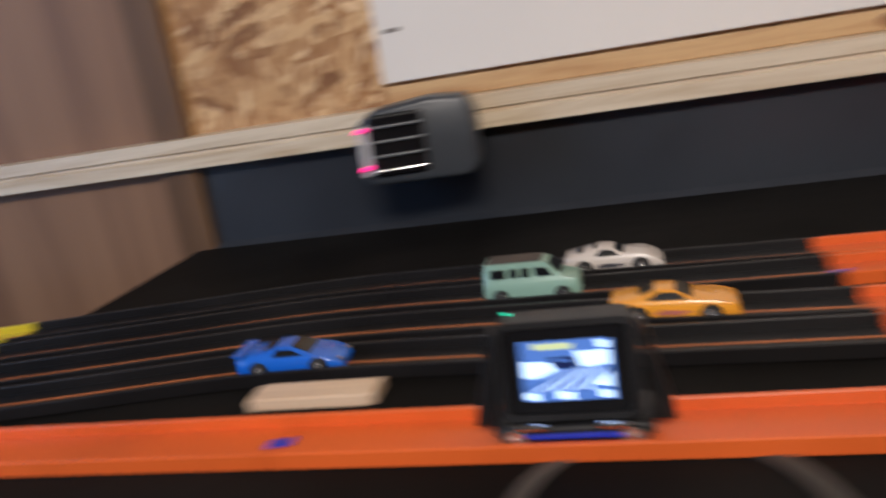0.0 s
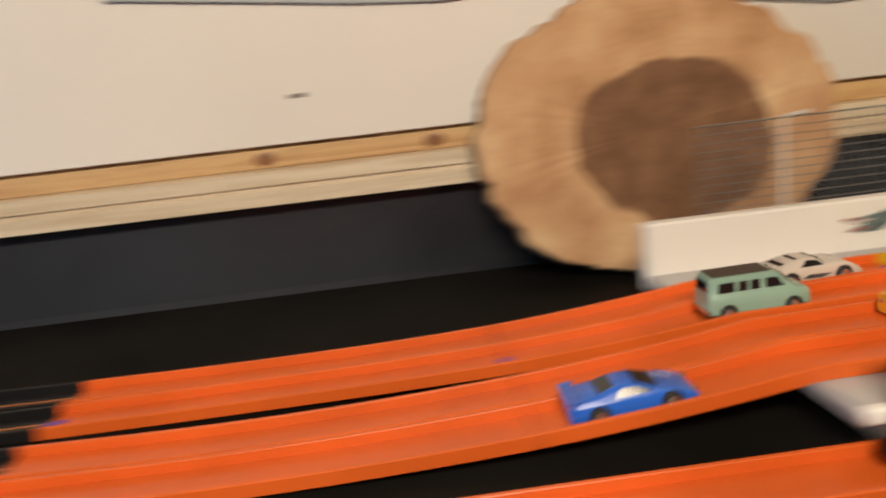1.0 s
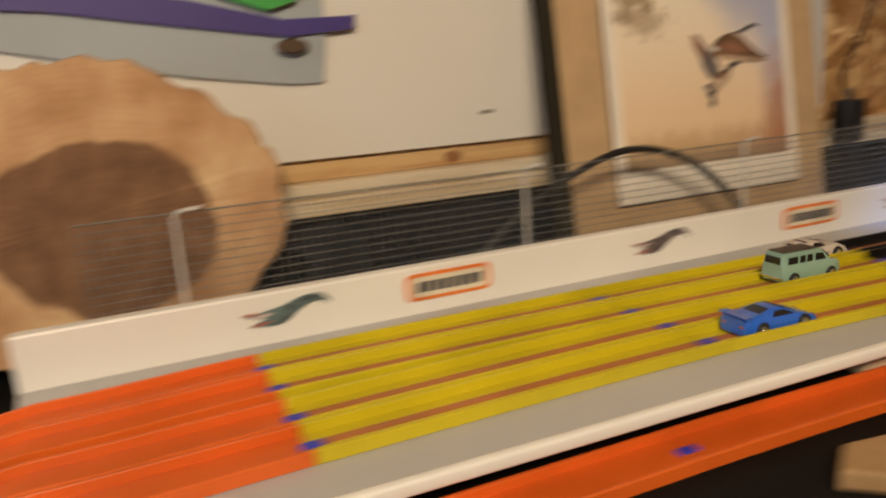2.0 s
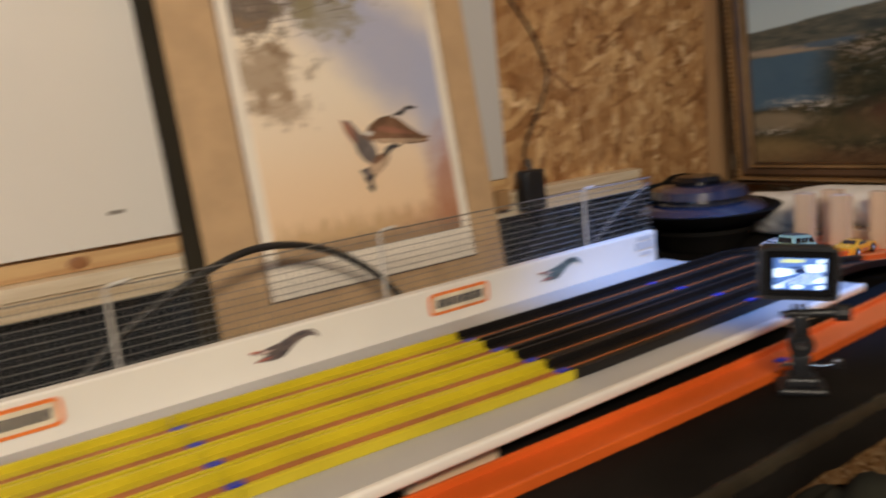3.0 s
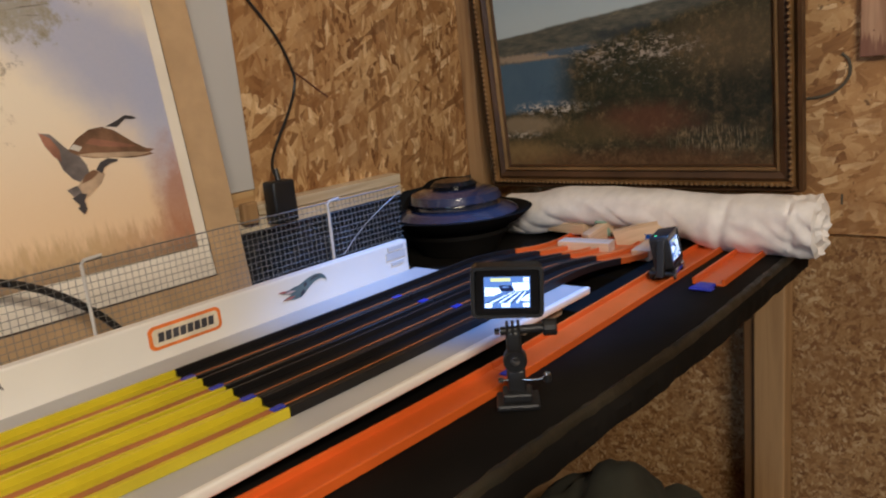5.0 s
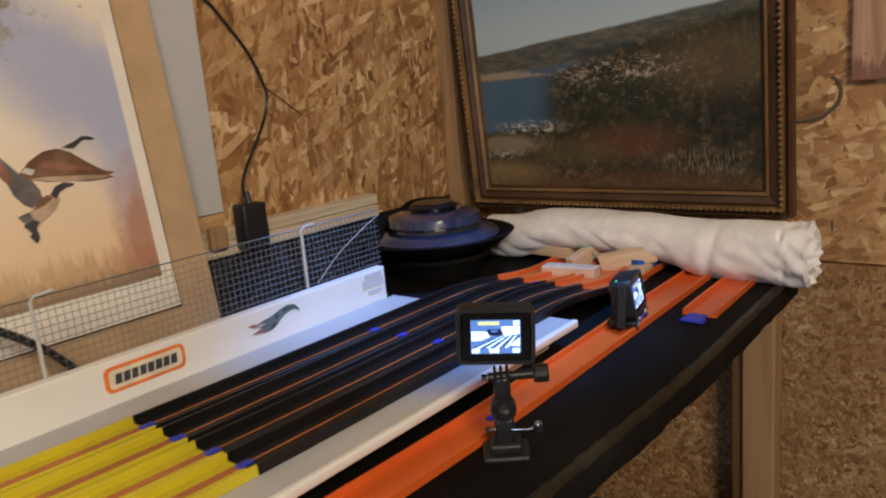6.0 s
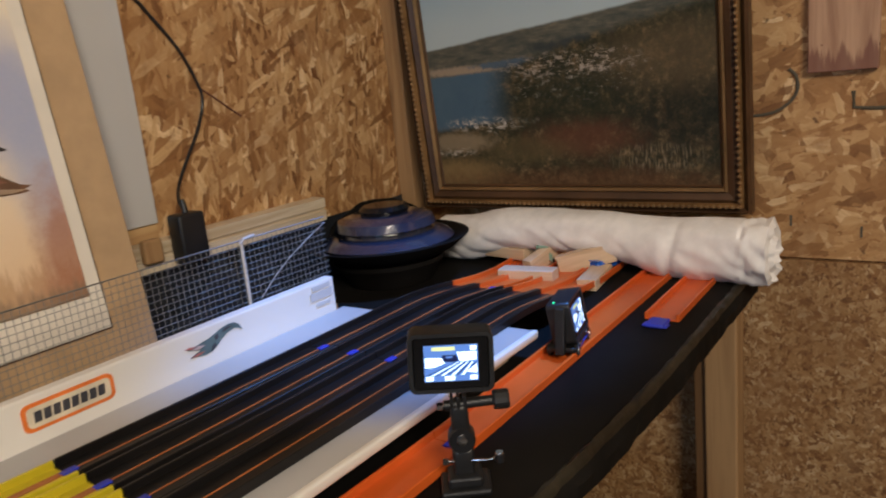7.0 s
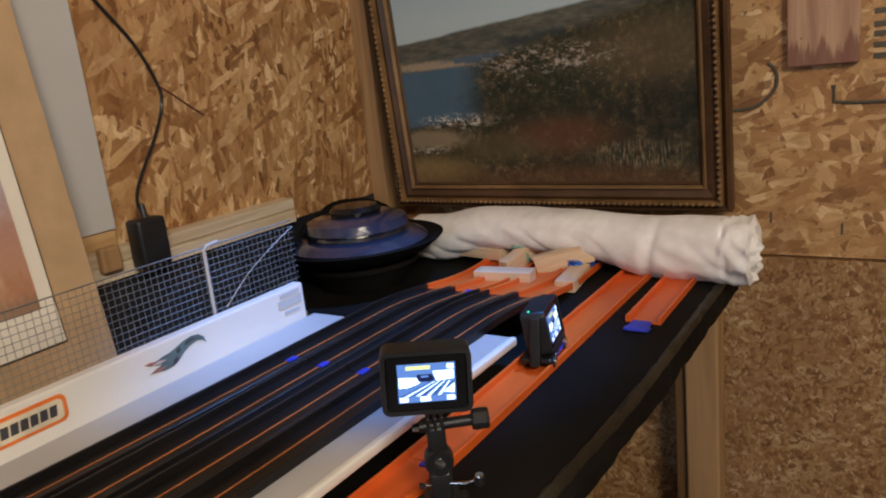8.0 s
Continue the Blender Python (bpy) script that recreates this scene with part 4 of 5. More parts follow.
def landscape():
    """Oil painting: hazy sky, far hills, a lake with a town on its shore, wooded slopes and dry grass."""
    g = Graph("oil_landscape", 0.55, 0.0, 0.2)
    x, y, z = g.xyz()
    u = g.math("DIVIDE", g.math("SUBTRACT", 0.215, y), 0.43)
    v = g.math("DIVIDE", g.math("SUBTRACT", z, 0.035), 0.37)
    broad, mid, fine, dots = g.noise(16, 4, 0.6), g.noise(45, 5, 0.7), g.noise(130, 5, 0.75), g.noise(120, 6, 0.8, g.mapping((1, 0.75, 1.7)))
    rag = g.math("MULTIPLY", g.math("SUBTRACT", mid, 0.5), 1.8)
    ragf = g.math("MULTIPLY", g.math("SUBTRACT", fine, 0.5), 2.0)

    def line(a, b, wob, noise_fac):
        return g.math("ADD", g.math("ADD", a, g.math("MULTIPLY", u, b)), g.math("MULTIPLY", g.math("SUBTRACT", noise_fac, 0.5), wob))

    def under(level, soft):
        return g.math("SUBTRACT", 1.0, g.span(g.math("SUBTRACT", v, level), -soft, soft))

    sky = g.mix(g.span(v, 0.58, 0.95), (0.42, 0.50, 0.53), (0.24, 0.36, 0.47))
    hills = g.ramp(g.noise(34, 6, 0.7, g.mapping((1, 1, 4.5))), [(0.34, (0.055, 0.062, 0.056)), (0.56, (0.105, 0.103, 0.080)), (0.74, (0.20, 0.165, 0.115))])
    col = g.mix(under(line(0.565, 0.105, 0.018, broad), 0.006), sky, hills)
    col = g.mix(g.math("MULTIPLY", g.blob(u, v, (0.14, 0.475), (0.20, 0.016), ragf, 0.5), 0.8), col, (0.36, 0.28, 0.20))
    col = g.mix(g.math("MULTIPLY", g.blob(u, v, (0.60, 0.530), (0.20, 0.030), rag, 0.4), 0.85), col, (0.028, 0.038, 0.042))
    col = g.mix(g.blob(u, v, (0.36, 0.485), (0.16, 0.016), ragf, 0.3), col, (0.075, 0.11, 0.15))
    woods = g.ramp(g.math("ADD", g.math("MULTIPLY", fine, 0.5), g.math("MULTIPLY", mid, 0.5)), [(0.40, (0.012, 0.015, 0.009)), (0.49, (0.034, 0.035, 0.018)), (0.56, (0.085, 0.064, 0.032)), (0.67, (0.22, 0.165, 0.09))])
    near = under(line(0.40, 0.24, 0.07, mid), 0.02)
    near = g.math("MULTIPLY", near, g.span(g.math("ADD", u, g.math("MULTIPLY", rag, 0.05)), 0.20, 0.36))
    low = under(line(0.235, 0.10, 0.05, mid), 0.015)
    lake = g.math("MULTIPLY", under(line(0.455, 0.03, 0.02, mid), 0.008), g.math("SUBTRACT", 1.0, g.span(g.math("ADD", u, g.math("MULTIPLY", rag, 0.06)), 0.31, 0.38)))
    col = g.mix(lake, col, g.mix(broad, (0.050, 0.095, 0.150), (0.090, 0.145, 0.195)))
    col = g.mix(g.math("MAXIMUM", near, low), col, woods)
    col = g.mix(g.math("MULTIPLY", g.blob(u, v, (0.52, 0.31), (0.24, 0.12), rag, 0.5), 0.55), col, (0.020, 0.024, 0.014))
    col = g.mix(g.math("MULTIPLY", g.blob(u, v, (0.93, 0.24), (0.22, 0.16), rag, 0.6), 0.55), col, (0.014, 0.014, 0.012))
    col = g.mix(g.math("MULTIPLY", g.blob(u, v, (0.88, 0.46), (0.20, 0.10), rag, 0.6), 0.55), col, (0.12, 0.085, 0.045))
    col = g.mix(g.math("MULTIPLY", g.blob(u, v, (0.57, 0.185), (0.17, 0.065), rag, 0.6), 0.7), col, (0.115, 0.048, 0.026))
    col = g.mix(g.math("MULTIPLY", g.blob(u, v, (0.35, 0.145), (0.16, 0.05), rag, 0.6), 0.6), col, (0.105, 0.080, 0.036))
    col = g.mix(g.math("MULTIPLY", g.blob(u, v, (0.10, 0.185), (0.13, 0.038), rag, 0.4), 0.8), col, (0.26, 0.20, 0.125))
    col = g.mix(g.math("MULTIPLY", g.blob(u, v, (0.05, 0.055), (0.19, 0.055), rag, 0.6), 0.75), col, (0.25, 0.165, 0.070))
    col = g.mix(g.math("MULTIPLY", g.blob(u, v, (0.55, 0.01), (0.50, 0.055), rag, 0.6), 0.6), col, g.mix(fine, (0.05, 0.022, 0.010), (0.19, 0.095, 0.042)))
    col = g.mix(g.math("MULTIPLY", g.blob(u, v, (0.82, 0.105), (0.13, 0.045), ragf, 0.5), g.math("MULTIPLY", g.span(g.noise(1.0, 3, vector=g.mapping((1, 330, 60))), 0.45, 0.65), 0.7)), col, (0.25, 0.20, 0.13))
    for at, size, keep, tone in (((0.54, 0.465), (0.22, 0.040), 0.75, (0.42, 0.36, 0.30)), ((0.52, 0.385), (0.22, 0.05), 0.5, (0.40, 0.37, 0.33)), ((0.20, 0.255), (0.14, 0.026), 0.95, (0.55, 0.50, 0.43)), ((0.06, 0.145), (0.09, 0.018), 0.7, (0.50, 0.45, 0.37)), ((0.66, 0.43), (0.16, 0.02), 0.5, (0.45, 0.40, 0.35))):
        cut = 0.50 if keep > 0.6 else 0.56
        col = g.mix(g.math("MULTIPLY", g.math("MULTIPLY", g.blob(u, v, at, size, rag, 0.5), g.span(dots, cut, cut + 0.07)), keep), col, tone)
    return g.done(col, None, fine, 0.2, 0.0006)


M["gilt"] = surface("dull_gilt_moulding", (0.30, 0.17, 0.065), 0.42, 0.45, grain=120, amount=0.4, bump=0.3)
M["gilt_dark"] = surface("dark_brown_moulding", (0.085, 0.042, 0.018), 0.45, 0.1, grain=90, amount=0.4, bump=0.2)
M["gilt_light"] = surface("rubbed_gold_edge", (0.36, 0.23, 0.11), 0.38, 0.6, grain=120, amount=0.3)
FW, FH = 0.2515, 0.46      # half width, height
part("canvas", box((-0.012, -FW + 0.036, 0.028), (-0.008, FW - 0.036, FH - 0.028)), landscape(), painting, "painted lake, town and wooded hills")


def moulding(inset, width, depth, lift, tone, name, label=""):
    """One mitred ring of the frame."""
    a, b = inset, inset + width
    bm = bmesh.new()
    rings = []
    for off, d in ((a, 0.0), (a, -lift), ((a * 0.65 + b * 0.35), -depth), (b, -lift * 0.9), (b, 0.0)):
        rings.append([bm.verts.new((d, yy, zz)) for yy, zz in ((FW - off, off), (-FW + off, off), (-FW + off, FH - off), (FW - off, FH - off))])
    for p, q in zip(rings, rings[1:]):
        for k in range(4):
            bm.faces.new((p[k], p[(k + 1) % 4], q[(k + 1) % 4], q[k]))
    part(name, bm, tone, painting, label)


moulding(0.0, 0.009, 0.022, 0.016, M["gilt_dark"], "outer_moulding", "dark outer edge of the frame")
moulding(0.0091, 0.0055, 0.027, 0.022, M["gilt"], "bead_moulding")
moulding(0.0147, 0.014, 0.020, 0.017, M["gilt_dark"], "cove_moulding")
moulding(0.0288, 0.005, 0.021, 0.018, M["gilt_light"], "inner_lip", "rubbed gold inner lip")
moulding(0.0339, 0.004, 0.015, 0.013, M["gilt_dark"], "sight_edge")


def beads():
    bm = bmesh.new()
    spots = [(FW - 0.0118, 0.012 + 0.0078 * k) for k in range(57)] + [(-FW + 0.0118, 0.012 + 0.0078 * k) for k in range(57)]
    spots += [(-FW + 0.013 + 0.0078 * k, 0.0118) for k in range(62)]
    for y, z in spots:
        own = bmesh.new()
        bmesh.ops.create_cube(own, size=0.0046)
        bmesh.ops.bevel(own, geom=own.edges[:], offset=0.0012, segments=1, affect="EDGES")
        join(bm, own, Matrix.Translation((-0.0265, y, z)))
    return bm


tagged(part("beading", beads(), M["gilt_light"], painting, "row of small rubbed gold beads"), kind="stuff")

# ---- pencil marks, stain board and stencil bars on the end wall ----
M["marker"] = surface("grey_marker_line", (0.09, 0.075, 0.05), 0.7, grain=200)
X = END - 0.0005
tagged(part("pencil_curve", tube(curve_points([(X, -0.370, 0.164), (X, -0.388, 0.166), (X, -0.402, 0.171), (X, -0.415, 0.182), (X, -0.421, 0.195), (X, -0.419, 0.210), (X, -0.411, 0.219)], 8), 0.0021, 6), M["marker"]), "curved dark marker line on the flake board", "mark")
tagged(part("marker_corner", tube([(X, -0.4812, 0.188), (X, -0.482, 0.169), (X, -0.50, 0.167), (X, -0.53, 0.1665), (X, -0.58, 0.1675)], 0.0024, 6), M["marker"]), "angular dark marker line on the flake board", "mark")
for y, z in ((-0.415, 0.030), (-0.494, 0.018)):
    tagged(part("nail_slot", box((END - 0.0008, y - 0.0013, z - 0.007), (END - 0.0001, y + 0.0013, z + 0.007)), M["marker"]), "short dark staple slot in the flake board", "mark")


def stained_wood():
    """Pale pinkish board whose lower end has soaked up a dark red stain."""
    g = Graph("reddish_stained_board", 0.6, 0.0, 0.35)
    x, y, z = g.xyz()
    grain = g.noise(1.0, 5, 0.6, g.mapping((60, 60, 4)), 0.6)
    col = g.ramp(grain, [(0.3, (0.30, 0.165, 0.10)), (0.55, (0.45, 0.28, 0.175)), (0.75, (0.52, 0.35, 0.23))])
    tongue = g.math("MULTIPLY", g.noise(1.0, 4, 0.6, g.mapping((1, 75, 9))), 0.10)
    soak = g.math("SUBTRACT", 1.0, g.span(g.math("SUBTRACT", z, tongue), 0.178, 0.192))
    col = g.mix(g.math("MULTIPLY", soak, 0.75), col, (0.15, 0.055, 0.04))
    col = g.mix(g.span(g.cells(42.0, None, "Distance"), 0.13, 0.10), col, (0.12, 0.05, 0.03))
    return g.done(col, None, grain, 0.25, 0.0008)


M["stain"] = stained_wood()
tagged(part("stained_board", box((END - 0.012, -0.507, 0.212), (END - 0.0005, -0.433, 0.6), 0.0015), M["stain"]), "reddish stained short board nailed to the wall", "board")
for k, (w, z) in enumerate(((0.02, 0.262), (0.03, 0.248), (0.018, 0.238), (0.034, 0.226), (0.028, 0.214))):
    tagged(part("stencil_bar", box((END - 0.0012, -0.520 - w, z), (END - 0.0002, -0.520, z + 0.006)), M["marker"]), "faint stencilled print on the flake board", "print")

# ---- turned black fountain bowl ----
bowl = thing("tabletop_fountain", "black tiered bowl wrapped in shiny clear plastic", "fountain", pose(1.272, 0.083, TABLE))
part("base", lathe([(0, 0), (0.060, 0), (0.063, 0.003), (0.068, 0.016), (0.080, 0.030), (0.080, 0.036), (0, 0.036)], 48), M["sheet"], bowl, smooth=True)
part("brim", lathe([(0, 0.034), (0.07, 0.034), (0.098, 0.047), (0.115, 0.060), (0.118, 0.063), (0.115, 0.064), (0.094, 0.056), (0.085, 0.048), (0, 0.047)], 64), M["sheet"], bowl, smooth=True)
M["wrap"] = surface("grey_blue_glazed_plastic", (0.028, 0.034, 0.062), 0.14, grain=26, amount=0.5, bump=0.9, dist=0.004, coat=1.0)
part("lower_tier", lathe([(0, 0.046), (0.090, 0.050), (0.096, 0.056), (0.097, 0.061), (0.090, 0.067), (0.076, 0.072), (0.066, 0.072), (0.063, 0.078), (0, 0.078)], 56), M["wrap"], bowl, "glossy wrapped lower tier", True)
part("upper_tier", lathe([(0, 0.076), (0.066, 0.077), (0.073, 0.081), (0.068, 0.092), (0.05, 0.098), (0, 0.099)], 56), M["wrap"], bowl, "glossy wrapped upper tier", True)
part("cap", lathe([(0, 0.097), (0.034, 0.098), (0.036, 0.104), (0.03, 0.110), (0, 0.111)], 40), M["black_gloss"], bowl, smooth=True)


# ---- rolled towel at the lane ends ----
def towel_roll():
    bm = bmesh.new()
    n, m = 150, 56
    rings = []
    for k in range(n + 1):
        u = k / n
        y = 0.078 - 0.492 * u
        x = 1.404 + 0.010 * math.sin(u * 4.0 + 0.6) - 0.010 * u
        lift = 0.020 * smooth(0.10, 0.30, u) * (1 - smooth(0.52, 0.74, u))
        rx = 0.037 + 0.003 * math.sin(u * 7)
        rz = 0.031 + 0.004 * smooth(0.0, 0.25, u) + 0.003 * smooth(0.6, 1.0, u) - 0.30 * lift
        ring = []
        for j in range(m):
            a = 2 * math.pi * j / m
            c, d = math.cos(a), math.sin(a)
            r = 1.0 + 0.07 * noise.noise((u * 5, c * 1.2, d * 1.2)) + 0.05 * noise.noise((u * 11 + 2 * d, 1.6 * c, 1.6 * d + 5))
            fold = noise.noise((u * 9 + 0.8 * d, 0.7 * c, 3.0))
            r -= 0.07 * max(0.0, 0.16 - abs(fold)) / 0.16 * max(0.0, -c) * smooth(-0.9, 0.2, -d)
            r -= 0.10 * math.exp(-((u - 0.76 - 0.015 * d) / 0.012) ** 2) * max(0.0, -c)
            r += 0.06 * math.exp(-((u - 0.73) / 0.02) ** 2) * max(0.0, -c)
            if u > 0.93:
                r *= 1 + 0.12 * noise.noise((u * 60, 2.2 * c, 2.2 * d + 9))
            if k in (0, n):
                r *= 0.82
            cx = 1.12 * rx * r * c
            cz = max(-rz * 0.98, 1.06 * rz * r * d)
            ring.append(bm.verts.new((x + cx, y + (0.006 * noise.noise((j * 0.3, 2, u)) if k in (0, n) else 0), TABLE + 0.0008 + rz + lift + cz)))
        rings.append(ring)
    for a, b in zip(rings, rings[1:]):
        for j in range(m):
            bm.faces.new((a[j], a[(j + 1) % m], b[(j + 1) % m], b[j]))
    for ring, sgn in ((rings[0], 1), (rings[-1], -1)):
        prev = ring
        for s, inward in ((0.72, -0.004), (0.5, 0.003), (0.3, -0.003)):
            c = sum((v.co for v in ring), Vector()) / m
            cur = [bm.verts.new(c + (v.co - c) * s + Vector((0, sgn * inward, 0))) for v in ring]
            for j in range(m):
                bm.faces.new((prev[j], prev[(j + 1) % m], cur[(j + 1) % m], cur[j]))
            prev = cur
        bm.faces.new(prev)
    return bm


tagged(part("rolled_towel", towel_roll(), M["towel"], smooth=True), "rolled white towel laid across the lane ends as a stop", "towel")

corner_bag = bmesh.new()
bmesh.ops.create_icosphere(corner_bag, subdivisions=4, radius=1)
for v in corner_bag.verts:
    k = 1 + 0.12 * noise.noise(v.co * 2.5) + 0.05 * noise.noise(v.co * 8)
    v.co = Vector((v.co.x * 0.118 * k, v.co.y * 0.030, max(-0.042, v.co.z * (0.060 - 0.012 * v.co.x) * k)))
tagged(part("black_bag", corner_bag, M["sheet"], smooth=True, at=pose(1.345, 0.152, TABLE + 0.042)), "black plastic bag slumped in the wall corner", "bag")

# ---- things under the table ----
heap = bmesh.new()
bmesh.ops.create_icosphere(heap, subdivisions=5, radius=1)
for v in heap.verts:
    k = 1 + 0.25 * noise.noise(v.co * 2.2) + 0.12 * noise.noise(v.co * 6)
    v.co = Vector((v.co.x * 0.21 * k, v.co.y * 0.15 * k, max(-0.08, v.co.z * 0.13 * k)))
M["dark_cloth"] = surface("dark_green_cloth", (0.035, 0.034, 0.022), 0.9, grain=60, amount=0.5, bump=0.5)
tagged(part("crumpled_cloth", heap, M["dark_cloth"], smooth=True, at=pose(1.04, -0.28, -0.375)), "crumpled dark green cloth under the table", "cloth")
shelf = thing("low_shelf", "plain wooden shelf board under the table", "shelf", pose(0, 0, 0))
part("board", box((0.3, -0.37, -0.452), (1.374, 0.17, -0.431), 0.002), M["leg"], shelf)
for x in (0.31, 1.33):
    part("bracket", box((x, -0.33, FLOOR), (x + 0.03, 0.15, -0.4525), 0.002), M["leg"], shelf)
# ---- toy cars ----
GLASS = surface("dark_car_window", (0.012, 0.013, 0.015), 0.12, grain=40, amount=0.2, bump=0.0)
RIM = surface("bright_wheel_rim", (0.62, 0.60, 0.58), 0.25, 0.9, grain=100, amount=0.1)


def wheel(parent, x, y, r, w=0.005):
    bm = lathe([(0, -w / 2), (r * 0.86, -w / 2), (r, -w * 0.34), (r, w * 0.34), (r * 0.86, w / 2), (0, w / 2)], 22)
    tyre = part("wheel", bm, M["tyre"], parent, smooth=True, at=pose(x, y, r, 90))
    rim = lathe([(0, 0), (r * 0.66, 0), (r * 0.7, 0.0004), (r * 0.66, 0.0009), (r * 0.5, 0.0004), (r * 0.2, 0.0003), (r * 0.16, 0.001), (0, 0.001)], 18)
    side = -1 if y < 0 else 1
    part("rim", rim, RIM, tyre, smooth=True, at=pose(0, 0, -side * (w / 2), 180 if side > 0 else 0))
    return tyre


def loft(sections):
    """A car body skin: sections along x, each (x, [(half width, z) from sill to roof])."""
    bm = bmesh.new()
    rows = []
    for x, prof in sections:
        ring = [bm.verts.new((x, -w, z)) for w, z in prof] + [bm.verts.new((x, w, z)) for w, z in reversed(prof)]
        rows.append(ring)
    for a, b in zip(rows, rows[1:]):
        for j in range(len(a)):
            bm.faces.new((a[j], a[(j + 1) % len(a)], b[(j + 1) % len(a)], b[j]))
    bm.faces.new(rows[0])
    bm.faces.new(rows[-1])
    bmesh.ops.recalc_face_normals(bm, faces=bm.faces)
    return bm


def body_from_profile(top, belt, sill, half, tumble, nose, tail):
    """Sections from a roof line. top: (x, z) list; belt: height of the belt line; half: half width; tumble: roof inset."""
    secs = []
    for x, z in top:
        end = min(1.0, (x - tail + 0.0005) / 0.006, (nose - x + 0.0005) / 0.010)
        w = half * (0.80 + 0.20 * math.sqrt(max(0.0, end)))
        zb = min(belt, z - 0.0008)
        rise = max(0.0, z - belt)
        wt = w - tumble * smooth(0.0, 0.008, rise)
        secs.append((x, [(w * 0.86, sill), (w * 0.985, sill + 0.0016), (w, (sill + zb) / 2), (w * 0.985, zb - 0.0004), (w * 0.94, zb + 0.0004), ((w * 0.94 + wt) / 2 - 0.0004, zb + (z - zb) * 0.5), (wt * 0.93, z - 0.0006), (wt * 0.75, z)]))
    return loft(secs)


def arch(parent, x, r, half):
    for s in (-1, 1):
        bm = lathe([(0, -0.0004), (r * 1.18, -0.0004), (r * 1.18, 0.0004), (0, 0.0004)], 22)
        part("wheel_arch", bm, M["black"], parent, at=pose(x, s * (half + 0.0001), r * 1.02, 90))


def car_wheels(car, xr, xf, r, half):
    for x in (xr, xf):
        arch(car, x, r, half)
        for s in (-1, 1):
            wheel(car, x, s * (half - 0.0012), r)


def side_window(parent, pts, half, name="side_window"):
    for s in (-1, 1):
        lo, hi = (s * half, s * (half + 0.0005))
        part(name, prism(pts, min(lo, hi), max(lo, hi), "y"), GLASS, parent)


def patch(parent, name, corners, tone, lift=0.0004, label=""):
    """A thin four-cornered pane lifted off the body."""
    bm = bmesh.new()
    vs = [Vector(c) for c in corners]
    nrm = (vs[1] - vs[0]).cross(vs[3] - vs[0]).normalized()
    a = [bm.verts.new(v) for v in vs]
    b = [bm.verts.new(v + nrm * lift) for v in vs]
    bm.faces.new(a[::-1])
    bm.faces.new(b)
    for k in range(4):
        bm.faces.new((a[k], a[(k + 1) % 4], b[(k + 1) % 4], b[k]))
    return part(name, bm, tone, parent, label)


def build_van():
    paint = surface("mint_green_car_paint", (0.27, 0.42, 0.33), 0.35, grain=120, amount=0.1, bump=0.03, coat=0.4)
    roof_dark = surface("dark_vinyl_roof", (0.06, 0.045, 0.035), 0.5, grain=150)
    car = thing("toy_van", "mint green die-cast toy van with a dark roof", "toy car", group="racing toy cars")
    top = [(-0.035, 0.016), (-0.0345, 0.025), (-0.033, 0.0295), (-0.028, 0.0300), (0.008, 0.0300), (0.013, 0.0290), (0.021, 0.0205), (0.024, 0.0178), (0.032, 0.0165), (0.0345, 0.0148), (0.0352, 0.0105)]
    part("body", body_from_profile(top, 0.0165, 0.0035, 0.0142, 0.0022, 0.0352, -0.035), paint, car, smooth=True)
    part("roof", box((-0.031, -0.0098, 0.0298), (0.009, 0.0098, 0.0308), 0.0004), roof_dark, car, "dark roof panel")
    for x0, x1 in ((-0.029, -0.0175), (-0.015, -0.0085), (-0.0065, 0.000)):
        side_window(car, [(x0, 0.0195), (x1, 0.0195), (x1, 0.0262), (x0 + 0.0008, 0.0262)], 0.0128)
    side_window(car, [(0.004, 0.0195), (0.0165, 0.0195), (0.012, 0.0258), (0.004, 0.0262)], 0.0128)
    patch(car, "windscreen", [(0.0140, -0.0105, 0.0283), (0.0218, -0.0118, 0.0206), (0.0218, 0.0118, 0.0206), (0.0140, 0.0105, 0.0283)], GLASS, 0.0005)
    patch(car, "rear_window", [(-0.0350, 0.0095, 0.0195), (-0.0347, 0.009, 0.0265), (-0.0347, -0.009, 0.0265), (-0.0350, -0.0095, 0.0195)], GLASS, 0.0006)
    part("bumper", box((-0.0362, -0.0128, 0.005), (-0.0345, 0.0128, 0.0075), 0.0006), M["chrome"], car, "thin chrome bumper")
    car_wheels(car, -0.0225, 0.0225, 0.0052, 0.0142)
    return car


